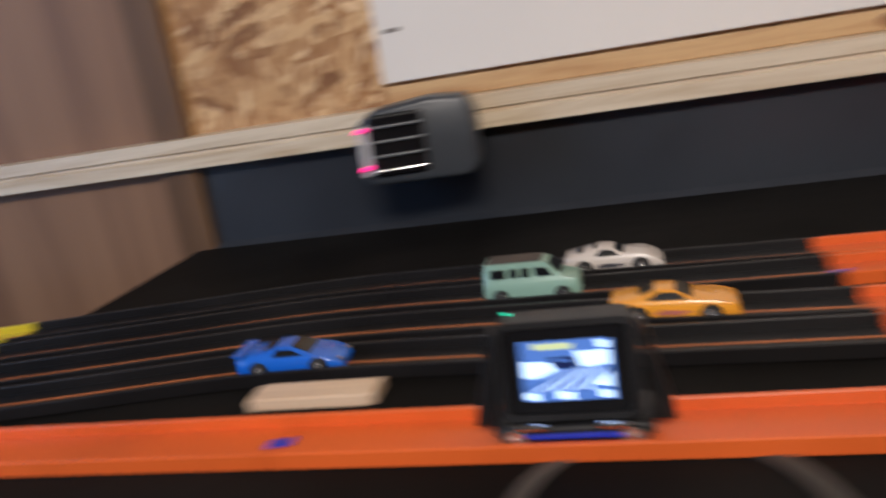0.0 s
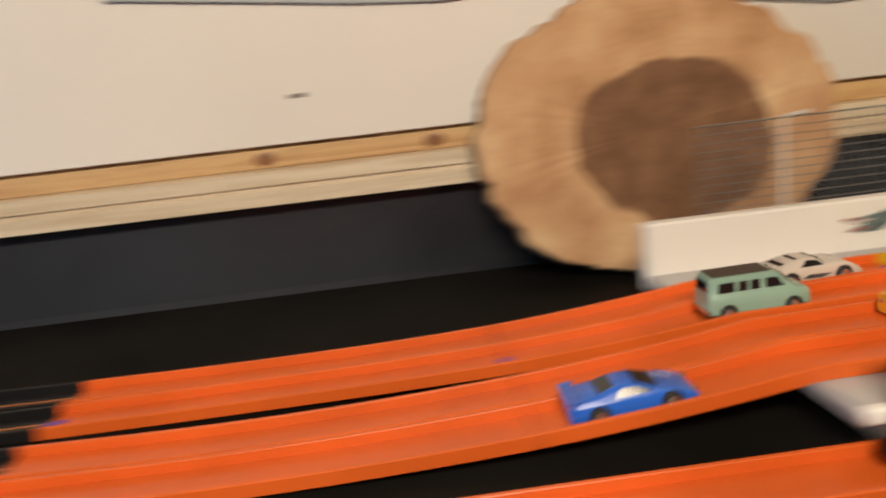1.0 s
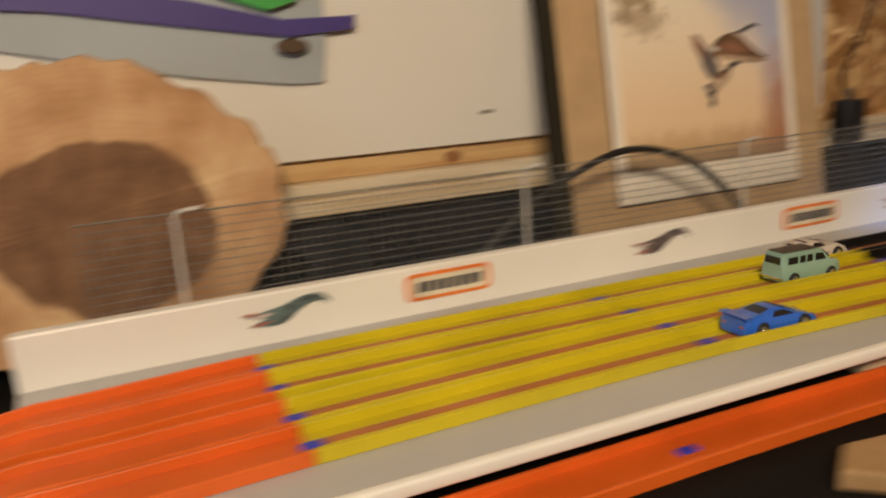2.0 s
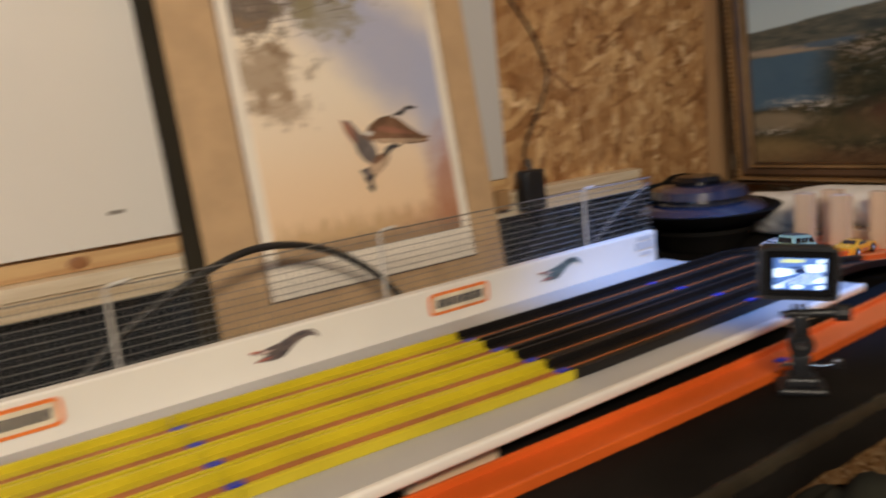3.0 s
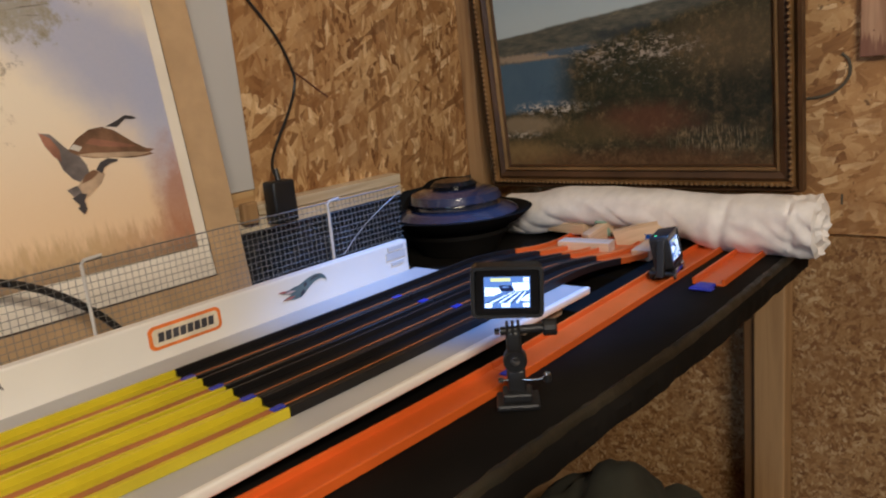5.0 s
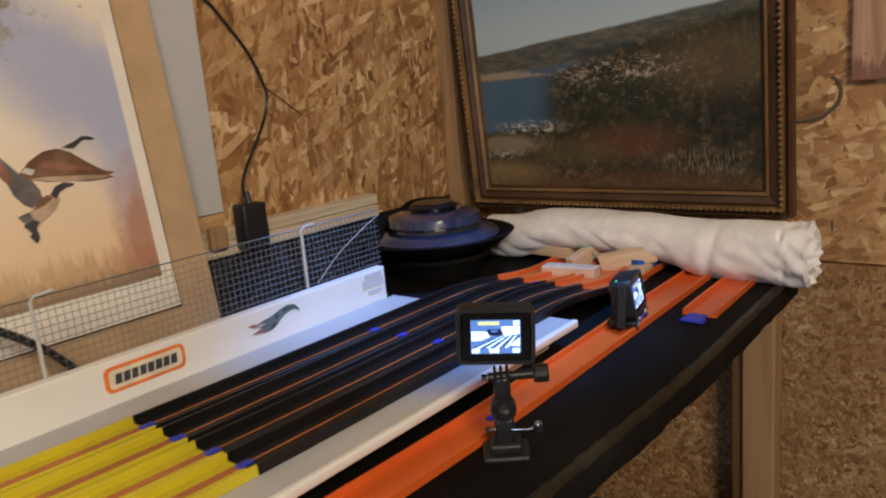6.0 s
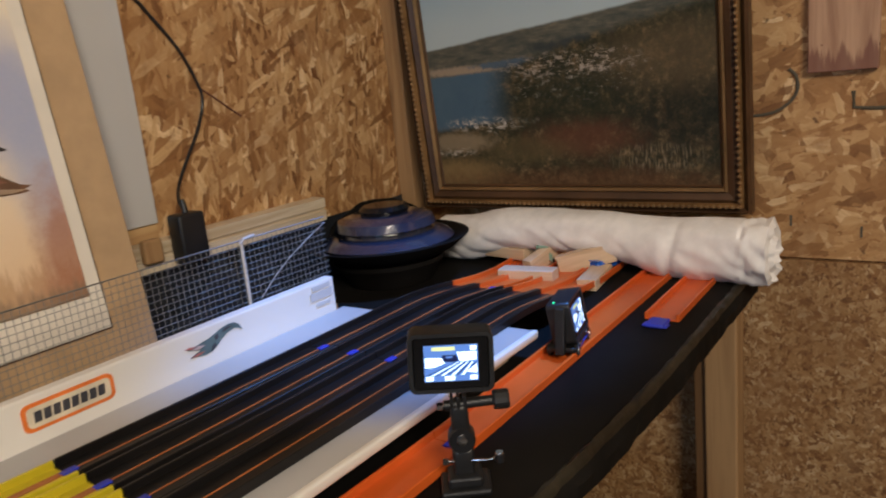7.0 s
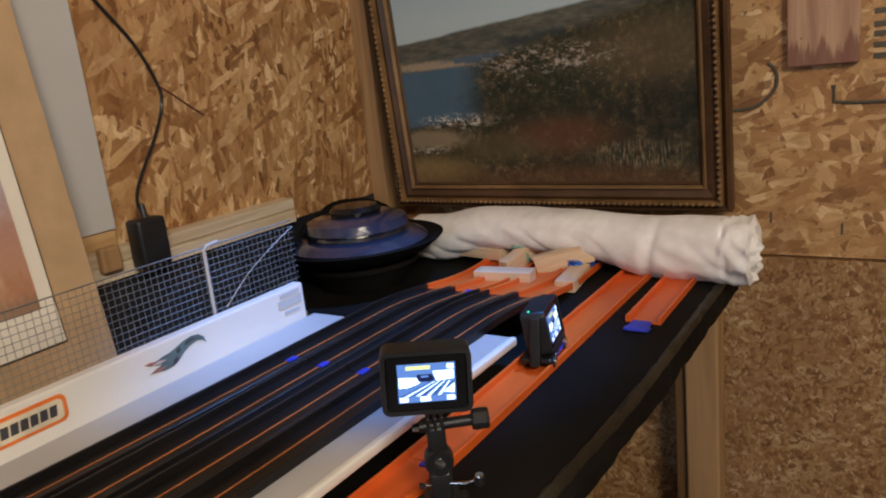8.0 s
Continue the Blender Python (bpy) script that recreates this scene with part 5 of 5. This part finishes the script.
def build_sports(name, label, colour, wing, half, top, belt, glass_side, screen, rear, r, decal=None):
    paint = surface(name + "_paint", colour, 0.28, grain=120, amount=0.08, bump=0.02, coat=0.6)
    car = thing(name, label, "toy car", group="racing toy cars")
    nose, tail = top[-1][0], top[0][0]
    part("body", body_from_profile(top, belt, 0.0025, half, 0.0045, nose, tail), paint, car, smooth=True)
    roof = max(z for x, z in top)
    for side in (-1, 1):
        pane = [(x, side * (half * 0.94 + 0.0003 - 0.0043 * (z - belt) / (roof - belt)), z) for x, z in glass_side]
        patch(car, "side_window", pane if side < 0 else pane[::-1], GLASS, 0.0005)
    patch(car, "windscreen", screen, GLASS, 0.0005)
    patch(car, "rear_window", rear, GLASS, 0.0005)
    if wing:
        w = box((tail - 0.001, -half, 0.0168), (tail + 0.008, half, 0.0178), 0.0004)
        part("rear_wing", w, paint, car)
        for s in (-1, 1):
            part("wing_strut", box((tail + 0.002, s * (half - 0.002) - 0.0008, 0.013), (tail + 0.006, s * (half - 0.002) + 0.0008, 0.0174)), paint, car)
    for s in (-1, 1):
        part("tail_light", box((tail - 0.0003, s * half * 0.62 - 0.002, 0.0085), (tail + 0.0012, s * half * 0.62 + 0.002, 0.0105), 0.0004), M["red_ink"], car, "small red tail light")
        part("headlight", box((nose - 0.004, s * half * 0.62 - 0.002, 0.0072), (nose - 0.0008, s * half * 0.62 + 0.002, 0.0088), 0.0004), M["chrome"], car)
    if decal:
        for s in (-1, 1):
            part("decal", prism([(-0.012, 0.0068), (0.004, 0.0062), (0.012, 0.0085), (-0.006, 0.0095)], min(s * half, s * (half + 0.0003)), max(s * half, s * (half + 0.0003)), "y"), decal, car)
    car_wheels(car, -0.0205, 0.0215, r, half)
    return car


van = build_van()
blue_car = build_sports("toy_sports_car", "bright blue wedge-shaped die-cast toy car with a rear wing", (0.022, 0.13, 0.62), True, 0.0152,
                        [(-0.037, 0.012), (-0.0365, 0.0155), (-0.030, 0.0165), (-0.018, 0.0172), (-0.008, 0.0198), (0.000, 0.0200), (0.006, 0.0185), (0.016, 0.0142), (0.028, 0.0112), (0.036, 0.0082), (0.038, 0.0055)], 0.0132,
                        [(-0.010, 0.0142), (0.012, 0.0142), (0.003, 0.0180), (-0.006, 0.0183)],
                        [(0.0035, -0.009, 0.0194), (0.0158, -0.0105, 0.0145), (0.0158, 0.0105, 0.0145), (0.0035, 0.009, 0.0194)],
                        [(-0.0185, 0.009, 0.0174), (-0.0088, 0.008, 0.0198), (-0.0088, -0.008, 0.0198), (-0.0185, -0.009, 0.0174)], 0.0056)
yellow_car = build_sports("toy_coupe", "golden yellow die-cast toy coupe with chrome trim", (0.78, 0.33, 0.015), False, 0.0148,
                          [(-0.038, 0.0095), (-0.037, 0.0142), (-0.028, 0.0158), (-0.020, 0.0168), (-0.010, 0.0205), (0.000, 0.0205), (0.006, 0.0185), (0.011, 0.0152), (0.026, 0.0140), (0.036, 0.0118), (0.038, 0.008)], 0.0140,
                          [(-0.016, 0.0152), (0.008, 0.0152), (0.003, 0.0190), (-0.008, 0.0192)],
                          [(0.0015, -0.009, 0.0203), (0.0108, -0.0105, 0.0156), (0.0108, 0.0105, 0.0156), (0.0015, 0.009, 0.0203)],
                          [(-0.0200, 0.009, 0.0172), (-0.0108, 0.008, 0.0204), (-0.0108, -0.008, 0.0204), (-0.0200, -0.009, 0.0172)], 0.0056, M["red_ink"])
white_car = build_sports("toy_race_coupe", "white die-cast toy race coupe with swelling front wings", (0.62, 0.56, 0.50), False, 0.0150,
                         [(-0.036, 0.010), (-0.035, 0.0145), (-0.026, 0.0165), (-0.016, 0.0192), (-0.006, 0.0208), (0.002, 0.0198), (0.009, 0.0152), (0.016, 0.0158), (0.024, 0.0155), (0.032, 0.0118), (0.038, 0.007)], 0.0140,
                         [(-0.012, 0.0150), (0.006, 0.0150), (0.001, 0.0186), (-0.007, 0.0192)],
                         [(0.0028, -0.009, 0.0196), (0.0090, -0.010, 0.0156), (0.0090, 0.010, 0.0156), (0.0028, 0.009, 0.0196)],
                         [(-0.0255, 0.008, 0.0168), (-0.0105, 0.007, 0.0203), (-0.0105, -0.007, 0.0203), (-0.0255, -0.008, 0.0168)], 0.0058, M["dark_ink"])


# ---- action cameras ----
SCREEN_W, SCREEN_H = 0.040, 0.0275


def screen_picture(parent, y, bright, variant):
    """A small lit display: a bright ground with the shapes of lanes, bars and icons."""
    base = glow("display_ground_%s" % variant, (0.16, 0.30, 0.72), bright * 0.55)
    white = glow("display_white_%s" % variant, (0.75, 0.88, 1.0), bright * 1.5)
    navy = glow("display_navy_%s" % variant, (0.02, 0.03, 0.12), bright * 0.35)
    gold = glow("display_gold_%s" % variant, (0.75, 0.75, 0.30), bright * 0.9)
    scr = part("display", box((-SCREEN_W / 2, y - 0.0006, -SCREEN_H / 2), (SCREEN_W / 2, y, SCREEN_H / 2)), base, parent, "lit display showing the lanes")
    w, h = SCREEN_W / 2, SCREEN_H / 2

    def shape(pts, tone, lift):
        pts = [(a, max(-0.96, min(0.96, b))) for a, b in pts]
        part("display_shape", prism([(a * w, b * h) for a, b in pts], y - 0.0006 - lift - 0.0001, y - 0.0006 - lift, "y"), tone, scr)
    shape([(-0.96, 0.34), (-0.36, 0.30), (-0.22, 0.02), (-0.62, -0.20), (-0.96, -0.22)], white, 0.0001)
    shape([(0.22, 0.60), (0.95, 0.62), (0.95, 0.16), (0.34, 0.08)], white, 0.0001)
    shape([(-0.34, 0.46), (0.18, 0.46), (0.30, 0.14), (0.10, 0.06), (-0.28, 0.10)], navy, 0.0002)
    shape([(-0.20, 0.40), (0.06, 0.40), (0.08, 0.30), (-0.18, 0.28)], base, 0.00025)
    for k in range(8):
        a = -0.96 + 0.19 * k
        shape([(a, -0.66), (a + (0.10 if k % 2 else 0.06), -0.66), (0.22 + 0.085 * k, 0.06), (0.18 + 0.085 * k, 0.06)], navy if k % 2 == 0 else white, 0.0003)
    shape([(0.58, -0.5), (0.95, -0.06), (0.95, -0.58)], white, 0.0003)
    shape([(0.62, -0.30), (0.95, 0.02), (0.95, -0.06)], navy, 0.00035)
    shape([(-0.7, 0.72), (0.15, 0.72), (0.15, 0.92), (-0.7, 0.92)], gold, 0.0004)
    for a, b in ((-0.95, -0.66), (-0.25, 0.12), (0.68, 0.95)):
        shape([(a, -0.94), (b, -0.94), (b, -0.70), (a, -0.70)], white, 0.0004)
    shape([(0.72, 0.7), (0.95, 0.7), (0.95, 0.94), (0.72, 0.94)], white, 0.0004)


def action_body(parent, bright, variant):
    """A small action camera in its open frame; its display faces -y, its middle is the origin."""
    body = part("body", box((-0.0282, -0.010, -0.0203), (0.0282, 0.0125, 0.0203), 0.003, 3), M["black"], parent, smooth=True)
    rimbox = bmesh.new()
    outer, inner = rounded(0.0318, 0.0232, 0.006, 6), rounded(0.0282, 0.0198, 0.003, 6)
    loops = [[rimbox.verts.new((p, d, q)) for p, q in ring] for ring, d in ((inner, 0.013), (outer, 0.0125), (outer, -0.0108), ([(p * 0.985, q * 0.98) for p, q in outer], -0.012), (inner, -0.012), (inner, 0.013))]
    for p, q in zip(loops, loops[1:]):
        for k in range(len(p)):
            rimbox.faces.new((p[k], p[(k + 1) % len(p)], q[(k + 1) % len(p)], q[k]))
    bmesh.ops.remove_doubles(rimbox, verts=rimbox.verts, dist=1e-6)
    part("frame", rimbox, M["black"], parent, "black plastic frame", True)
    part("glass", box((-0.0275, -0.0106, -0.0195), (0.0275, -0.0099, 0.0195), 0.0003), M["black_gloss"], parent)
    screen_picture(parent, -0.0107, bright, variant)
    part("lens", lathe([(0, 0), (0.011, 0), (0.0115, 0.003), (0.009, 0.0045), (0, 0.0042)], 28), M["black_gloss"], parent, smooth=True, at=pose(0.014, 0.0126, 0.006, -90))
    return body


mounted = thing("mounted_action_camera", "black action camera with a lit display on a small jointed mount", "action camera", pose(0.843, -0.319, 0.0705, -4, 3, -54))
action_body(mounted, 2.0, "mounted")
mounted.scale = (0.88, 0.88, 0.88)
mount = thing("camera_mount", "black jointed plastic mount with metal thumb screws", "camera mount", pose(0.848, -0.318, 0.0, 0, 0, -54))
part("base", box((-0.0175, -0.014, TABLE), (0.0175, 0.016, TABLE + 0.0055), 0.002), M["black"], mount)
part("buckle", box((-0.012, -0.010, TABLE + 0.0052), (0.012, 0.011, TABLE + 0.013), 0.002), M["black"], mount)
lower = box((-0.0075, -0.004, TABLE + 0.011), (0.0075, 0.005, 0.003), 0.0028, 3)
part("lower_arm", lower, M["black"], mount, smooth=True)
part("elbow", lathe([(0, -0.0065), (0.0085, -0.0065), (0.0095, -0.005), (0.0095, 0.005), (0.0085, 0.0065), (0, 0.0065)], 24), M["black"], mount, smooth=True, at=pose(0, 0, 0.011, 90))
part("upper_arm", box((-0.0062, -0.005, 0.009), (0.0062, 0.005, 0.036), 0.0028, 3), M["black"], mount, smooth=True)
for dx in (-0.0045, 0.0, 0.0045):
    part("prong", box((dx - 0.0012, -0.005, 0.030), (dx + 0.0012, 0.005, 0.0425), 0.0008), M["black"], mount)
part("top_screw", tube([(-0.010, -0.001, 0.0355), (0.024, -0.001, 0.0365)], 0.0036, 14), M["black"], mount, smooth=True)
part("thumb_knob", lathe([(0, -0.0055), (0.0062, -0.0055), (0.0068, -0.004), (0.0068, 0.004), (0.0062, 0.0055), (0, 0.0055)], 12), M["black"], mount, at=pose(0.029, -0.001, 0.0367, 0, 90, 0))
part("nut", lathe([(0, -0.002), (0.0028, -0.002), (0.0028, 0.002), (0, 0.002)], 6), M["chrome"], mount, "brass-bright nut", at=pose(-0.0125, -0.001, 0.0355, 0, 90, 0))
part("bolt", lathe([(0, 0), (0.0036, 0), (0.0036, 0.001), (0, 0.0016)], 18), M["chrome"], mount, smooth=True, at=pose(0.0, -0.0066, 0.0115, 90))
part("lever_rod", tube([(-0.011, -0.002, -0.0055), (0.006, -0.003, -0.0055), (0.016, -0.006, -0.005), (0.022, -0.007, -0.003)], 0.0010, 10), M["chrome"], mount, smooth=True)
part("lever_knob", lathe([(0, -0.003), (0.0032, -0.003), (0.0036, 0.0), (0.0032, 0.003), (0, 0.003)], 14), M["black"], mount, smooth=True, at=pose(0.0245, -0.0075, -0.003))
part("lever_cap", lathe([(0, 0), (0.0030, 0), (0.0026, 0.0012), (0, 0.0014)], 14), M["chrome"], mount, smooth=True, at=pose(0.0245, -0.0075, 0.0))
part("lever_nut", lathe([(0, -0.002), (0.0024, -0.002), (0.0024, 0.002), (0, 0.002)], 6), M["chrome"], mount, at=pose(-0.0125, -0.002, -0.0055, 0, 90, 0))

sled = thing("camera_sled", "black action camera riding on a low wheeled toy chassis", "toy camera car", pose(-0.5, -0.25, TABLE))
sled.scale = (0.92, 0.92, 0.92)
holder = new("camera_unit")
holder.parent = sled
holder.matrix_local = pose(0, 0.0, 0.0360, -9, 0, 0)
action_body(holder, 1.5, "sled")
part("chassis", box((-0.036, -0.015, 0.0065), (0.036, 0.017, 0.0125), 0.002), M["black"], sled)
part("side_strip", box((-0.026, -0.0162, 0.0068), (0.026, -0.0148, 0.009), 0.0003), M["blue"], sled, "blue side strip")
for s in (-1, 1):
    part("side_lamp", box((s * 0.018 - 0.007, -0.0178, 0.0115), (s * 0.018 + 0.007, -0.0148, 0.0148), 0.0012), M["chrome"], sled)
    part("brace", prism([(s * 0.036, 0.008), (s * 0.046, 0.008), (s * 0.0445, 0.016), (s * 0.0350, 0.055), (s * 0.0328, 0.055)], -0.005, 0.005, "y", 0.001), M["black"], sled)
for x in (-0.026, 0.026):
    for y in (-0.0135, 0.0145):
        wheel(sled, x, y, 0.0068, 0.005)
M["led_green"] = glow("green_status_lamp", (0.1, 1.0, 0.45), 1.6)
part("status_lamp", box((-0.028, 0.007, 0.0585), (-0.025, 0.009, 0.0594), 0.0003), M["led_green"], sled, "green status lamp")

# ---- loose wooden blocks at the finish ----
blocks = []
for k in range(5):
    b = thing("wooden_block", "plain pale wooden toy block among the lane ends", "wooden block", group="toppled wooden blocks")
    part("block", box((-0.0385, -0.0125, -0.0075), (0.0385, 0.0125, 0.0075), 0.0008), M["block"], b)
    blocks.append(b)


for car, k in ((van, 0.90), (blue_car, 0.87), (yellow_car, 0.93), (white_car, 0.91)):
    car.scale = (k, k, k)


def motions():
    """Everything that moves: the cars, the camera sled and the blocks they knock over."""
    def lane_pose(i, x, lift=0.0):
        d = 0.02
        slope = math.degrees(math.atan2(lane_z(x + d) - lane_z(x - d), 2 * d))
        yaw = math.degrees(math.atan2(lane_y(i, x + d) - lane_y(i, x - d), 2 * d))
        return pose(x, lane_y(i, x), lane_z(x) + LANE_FLOOR + lift, 0, -slope, yaw)

    def ride(car, i, pts, rest):
        walk(car, [(t, lane_pose(i, x)) for t, x in pts] + rest)

    ride(blue_car, 3, [(0, -0.739), (0.3, -0.545), (0.5, -0.411), (0.7, -0.281), (1.0, -0.076), (1.2, 0.040), (1.5, 0.204), (1.8, 0.370), (2.0, 0.487), (2.2, 0.602), (2.6, 0.835), (3.0, 1.06), (3.2, 1.175), (3.3, 1.225)],
         [(3.4, pose(1.255, -0.181, -0.0165, 0, 0, -5)), (3.5, pose(1.268, -0.184, -0.0205, 0, 0, -12)), (3.7, pose(1.292, -0.190, -0.0212, 0, 0, -18)), (3.9, pose(1.345, -0.197, -0.0215, 0, 0, -20)), (4.2, pose(1.388, -0.202, -0.0215, 0, 0, -20)), (8.0, pose(1.388, -0.202, -0.0215, 0, 0, -20))])
    ride(van, 1, [(0, -0.604), (0.3, -0.404), (0.5, -0.28), (0.7, -0.168), (1.0, 0.030), (1.2, 0.152), (1.5, 0.313), (1.8, 0.482), (2.0, 0.604), (2.2, 0.722), (2.6, 0.96), (3.0, 1.19)],
         [(3.2, pose(1.285, -0.103, -0.0195, 0, 0, 0)), (3.4, pose(1.335, -0.104, -0.0205, 0, 0, 6)), (3.7, pose(1.375, -0.106, -0.0205, 0, 0, 6)), (4.0, pose(1.402, -0.108, -0.0205, 0, 0, 8)), (8.0, pose(1.402, -0.108, -0.0205, 0, 0, 8))])
    ride(white_car, 0, [(0, -0.552), (0.3, -0.356), (0.5, -0.238), (0.7, -0.128), (1.0, 0.088), (1.2, 0.203), (1.5, 0.37), (1.8, 0.54), (2.0, 0.662), (2.2, 0.78), (2.6, 1.0), (2.9, 1.18)],
         [(3.1, pose(1.28, -0.066, -0.0195, 0, 0, 0)), (3.3, pose(1.385, -0.060, -0.0215, 0, 0, 5)), (3.6, pose(1.412, -0.058, -0.0215, 0, 0, 8)), (8.0, pose(1.412, -0.058, -0.0215, 0, 0, 8))])
    ride(yellow_car, 2, [(0, -0.519), (0.3, -0.322), (0.5, -0.19), (0.7, -0.07), (1.0, 0.125), (1.2, 0.245), (1.5, 0.42), (1.8, 0.60), (2.0, 0.72), (2.2, 0.84), (2.6, 1.07), (2.8, 1.18)],
         [(3.0, pose(1.29, -0.1425, -0.0195, 0, 0, 0)), (3.2, pose(1.38, -0.147, -0.0215, 0, 0, -6)), (3.4, pose(1.415, -0.149, -0.0215, 0, 0, -10)), (8.0, pose(1.415, -0.149, -0.0215, 0, 0, -10))])

    z0 = TABLE + LANE_FLOOR + 0.0006
    walk(sled, [(t, pose(x, front_y(x), z0, 0, 0, 12 * smooth(2.9, 3.4, t))) for t, x in ((0, -0.571), (0.3, -0.38), (0.5, -0.252), (0.7, -0.125), (1.0, 0.06), (1.5, 0.37), (2.0, 0.68), (2.5, 0.97), (3.0, 1.24), (3.3, 1.357), (3.4, 1.366), (3.5, 1.365), (3.6, 1.361), (3.8, 1.352), (4.0, 1.341), (4.2, 1.321), (4.5, 1.281), (4.7, 1.262), (5.2, 1.224), (5.8, 1.182), (6.2, 1.143), (6.5, 1.122), (7.0, 1.110), (7.5, 1.104), (8.0, 1.101))])

    low = TABLE + 0.0125
    for b, rows in zip(blocks, (
        [(0, pose(1.318, -0.060, 0.0145, 0, 90, 0)), (3.1, pose(1.318, -0.060, 0.0145, 0, 90, 0)), (3.3, pose(1.36, 0.037, 0.010, 90, -64, 90)), (3.4, pose(1.36, 0.034, 0.002, 90, -45, 90)), (3.5, pose(1.36, 0.022, 0.005, 90, -50, 90)), (3.6, pose(1.36, -0.012, -0.006, 90, -40, 90)), (3.7, pose(1.35, -0.05, -0.004, 60, -22, 88)), (3.9, pose(1.315, -0.114, low + 0.004, 15, -4, 92)), (4.0, pose(1.305, -0.124, low + 0.001, 0, 0, 96)), (8.0, pose(1.305, -0.124, low + 0.001, 0, 0, 97))],
        [(0, pose(1.345, -0.085, 0.0165, 0, 90, 0)), (3.1, pose(1.345, -0.085, 0.0165, 0, 90, 0)), (3.3, pose(1.35, -0.02, 0.046, 90, 30, 90)), (3.4, pose(1.35, -0.026, 0.047, 90, 36, 90)), (3.5, pose(1.35, -0.052, 0.046, 90, 42, 90)), (3.6, pose(1.35, -0.06, 0.030, 90, 42, 90)), (3.7, pose(1.352, -0.07, 0.020, 90, 35, 80)), (3.8, pose(1.354, -0.078, 0.006, 90, 12, 35)), (4.0, pose(1.374, -0.115, -0.009, 90, -14, -14)), (8.0, pose(1.374, -0.115, -0.009, 90, -14, -14))],
        [(0, pose(1.318, -0.110, 0.0145, 0, 90, 0)), (3.1, pose(1.318, -0.110, 0.0145, 0, 90, 0)), (3.3, pose(1.33, -0.078, 0.004, 90, 52, 90)), (3.4, pose(1.33, -0.086, 0.008, 90, 62, 90)), (3.5, pose(1.33, -0.113, 0.011, 90, 89, 90)), (3.6, pose(1.33, -0.117, 0.010, 90, 114, 90)), (3.7, pose(1.325, -0.13, 0.004, 90, 125, 90)), (3.8, pose(1.32, -0.155, -0.004, 90, 150, 80)), (3.9, pose(1.322, -0.19, low, 45, 176, 36)), (4.0, pose(1.328, -0.211, low - 0.004, 5, 180, 10)), (4.1, pose(1.330, -0.208, low - 0.004, 0, 180, 7)), (8.0, pose(1.330, -0.208, low - 0.004, 0, 180, 7))],
        [(0, pose(1.345, -0.150, 0.0165, 0, 90, 0)), (3.0, pose(1.345, -0.150, 0.0165, 0, 90, 0)), (3.3, pose(1.37, -0.128, 0.026, 90, -50, 90)), (3.4, pose(1.37, -0.168, 0.006, 90, -20, 90)), (3.5, pose(1.36, -0.155, -0.008, 90, -17, 90)), (3.6, pose(1.36, -0.160, -0.010, 90, 4, 90)), (3.8, pose(1.365, -0.160, -0.006, 90, 4, 95)), (4.0, pose(1.366, -0.168, -0.002, 90, 8, 102)), (4.3, pose(1.364, -0.182, -0.005, 90, 13, 108)), (8.0, pose(1.364, -0.182, -0.005, 90, 13, 108))],
        [(0, pose(1.372, -0.115, low + 0.005, 0, 0, 80)), (3.0, pose(1.372, -0.115, low + 0.005, 0, 0, 80)), (3.3, pose(1.385, -0.075, low + 0.004, 0, 0, 84)), (3.6, pose(1.392, -0.045, low + 0.006, 0, 0, 80)), (8.0, pose(1.392, -0.045, low + 0.006, 0, 0, 80))],
    )):
        walk(b, rows)


motions()
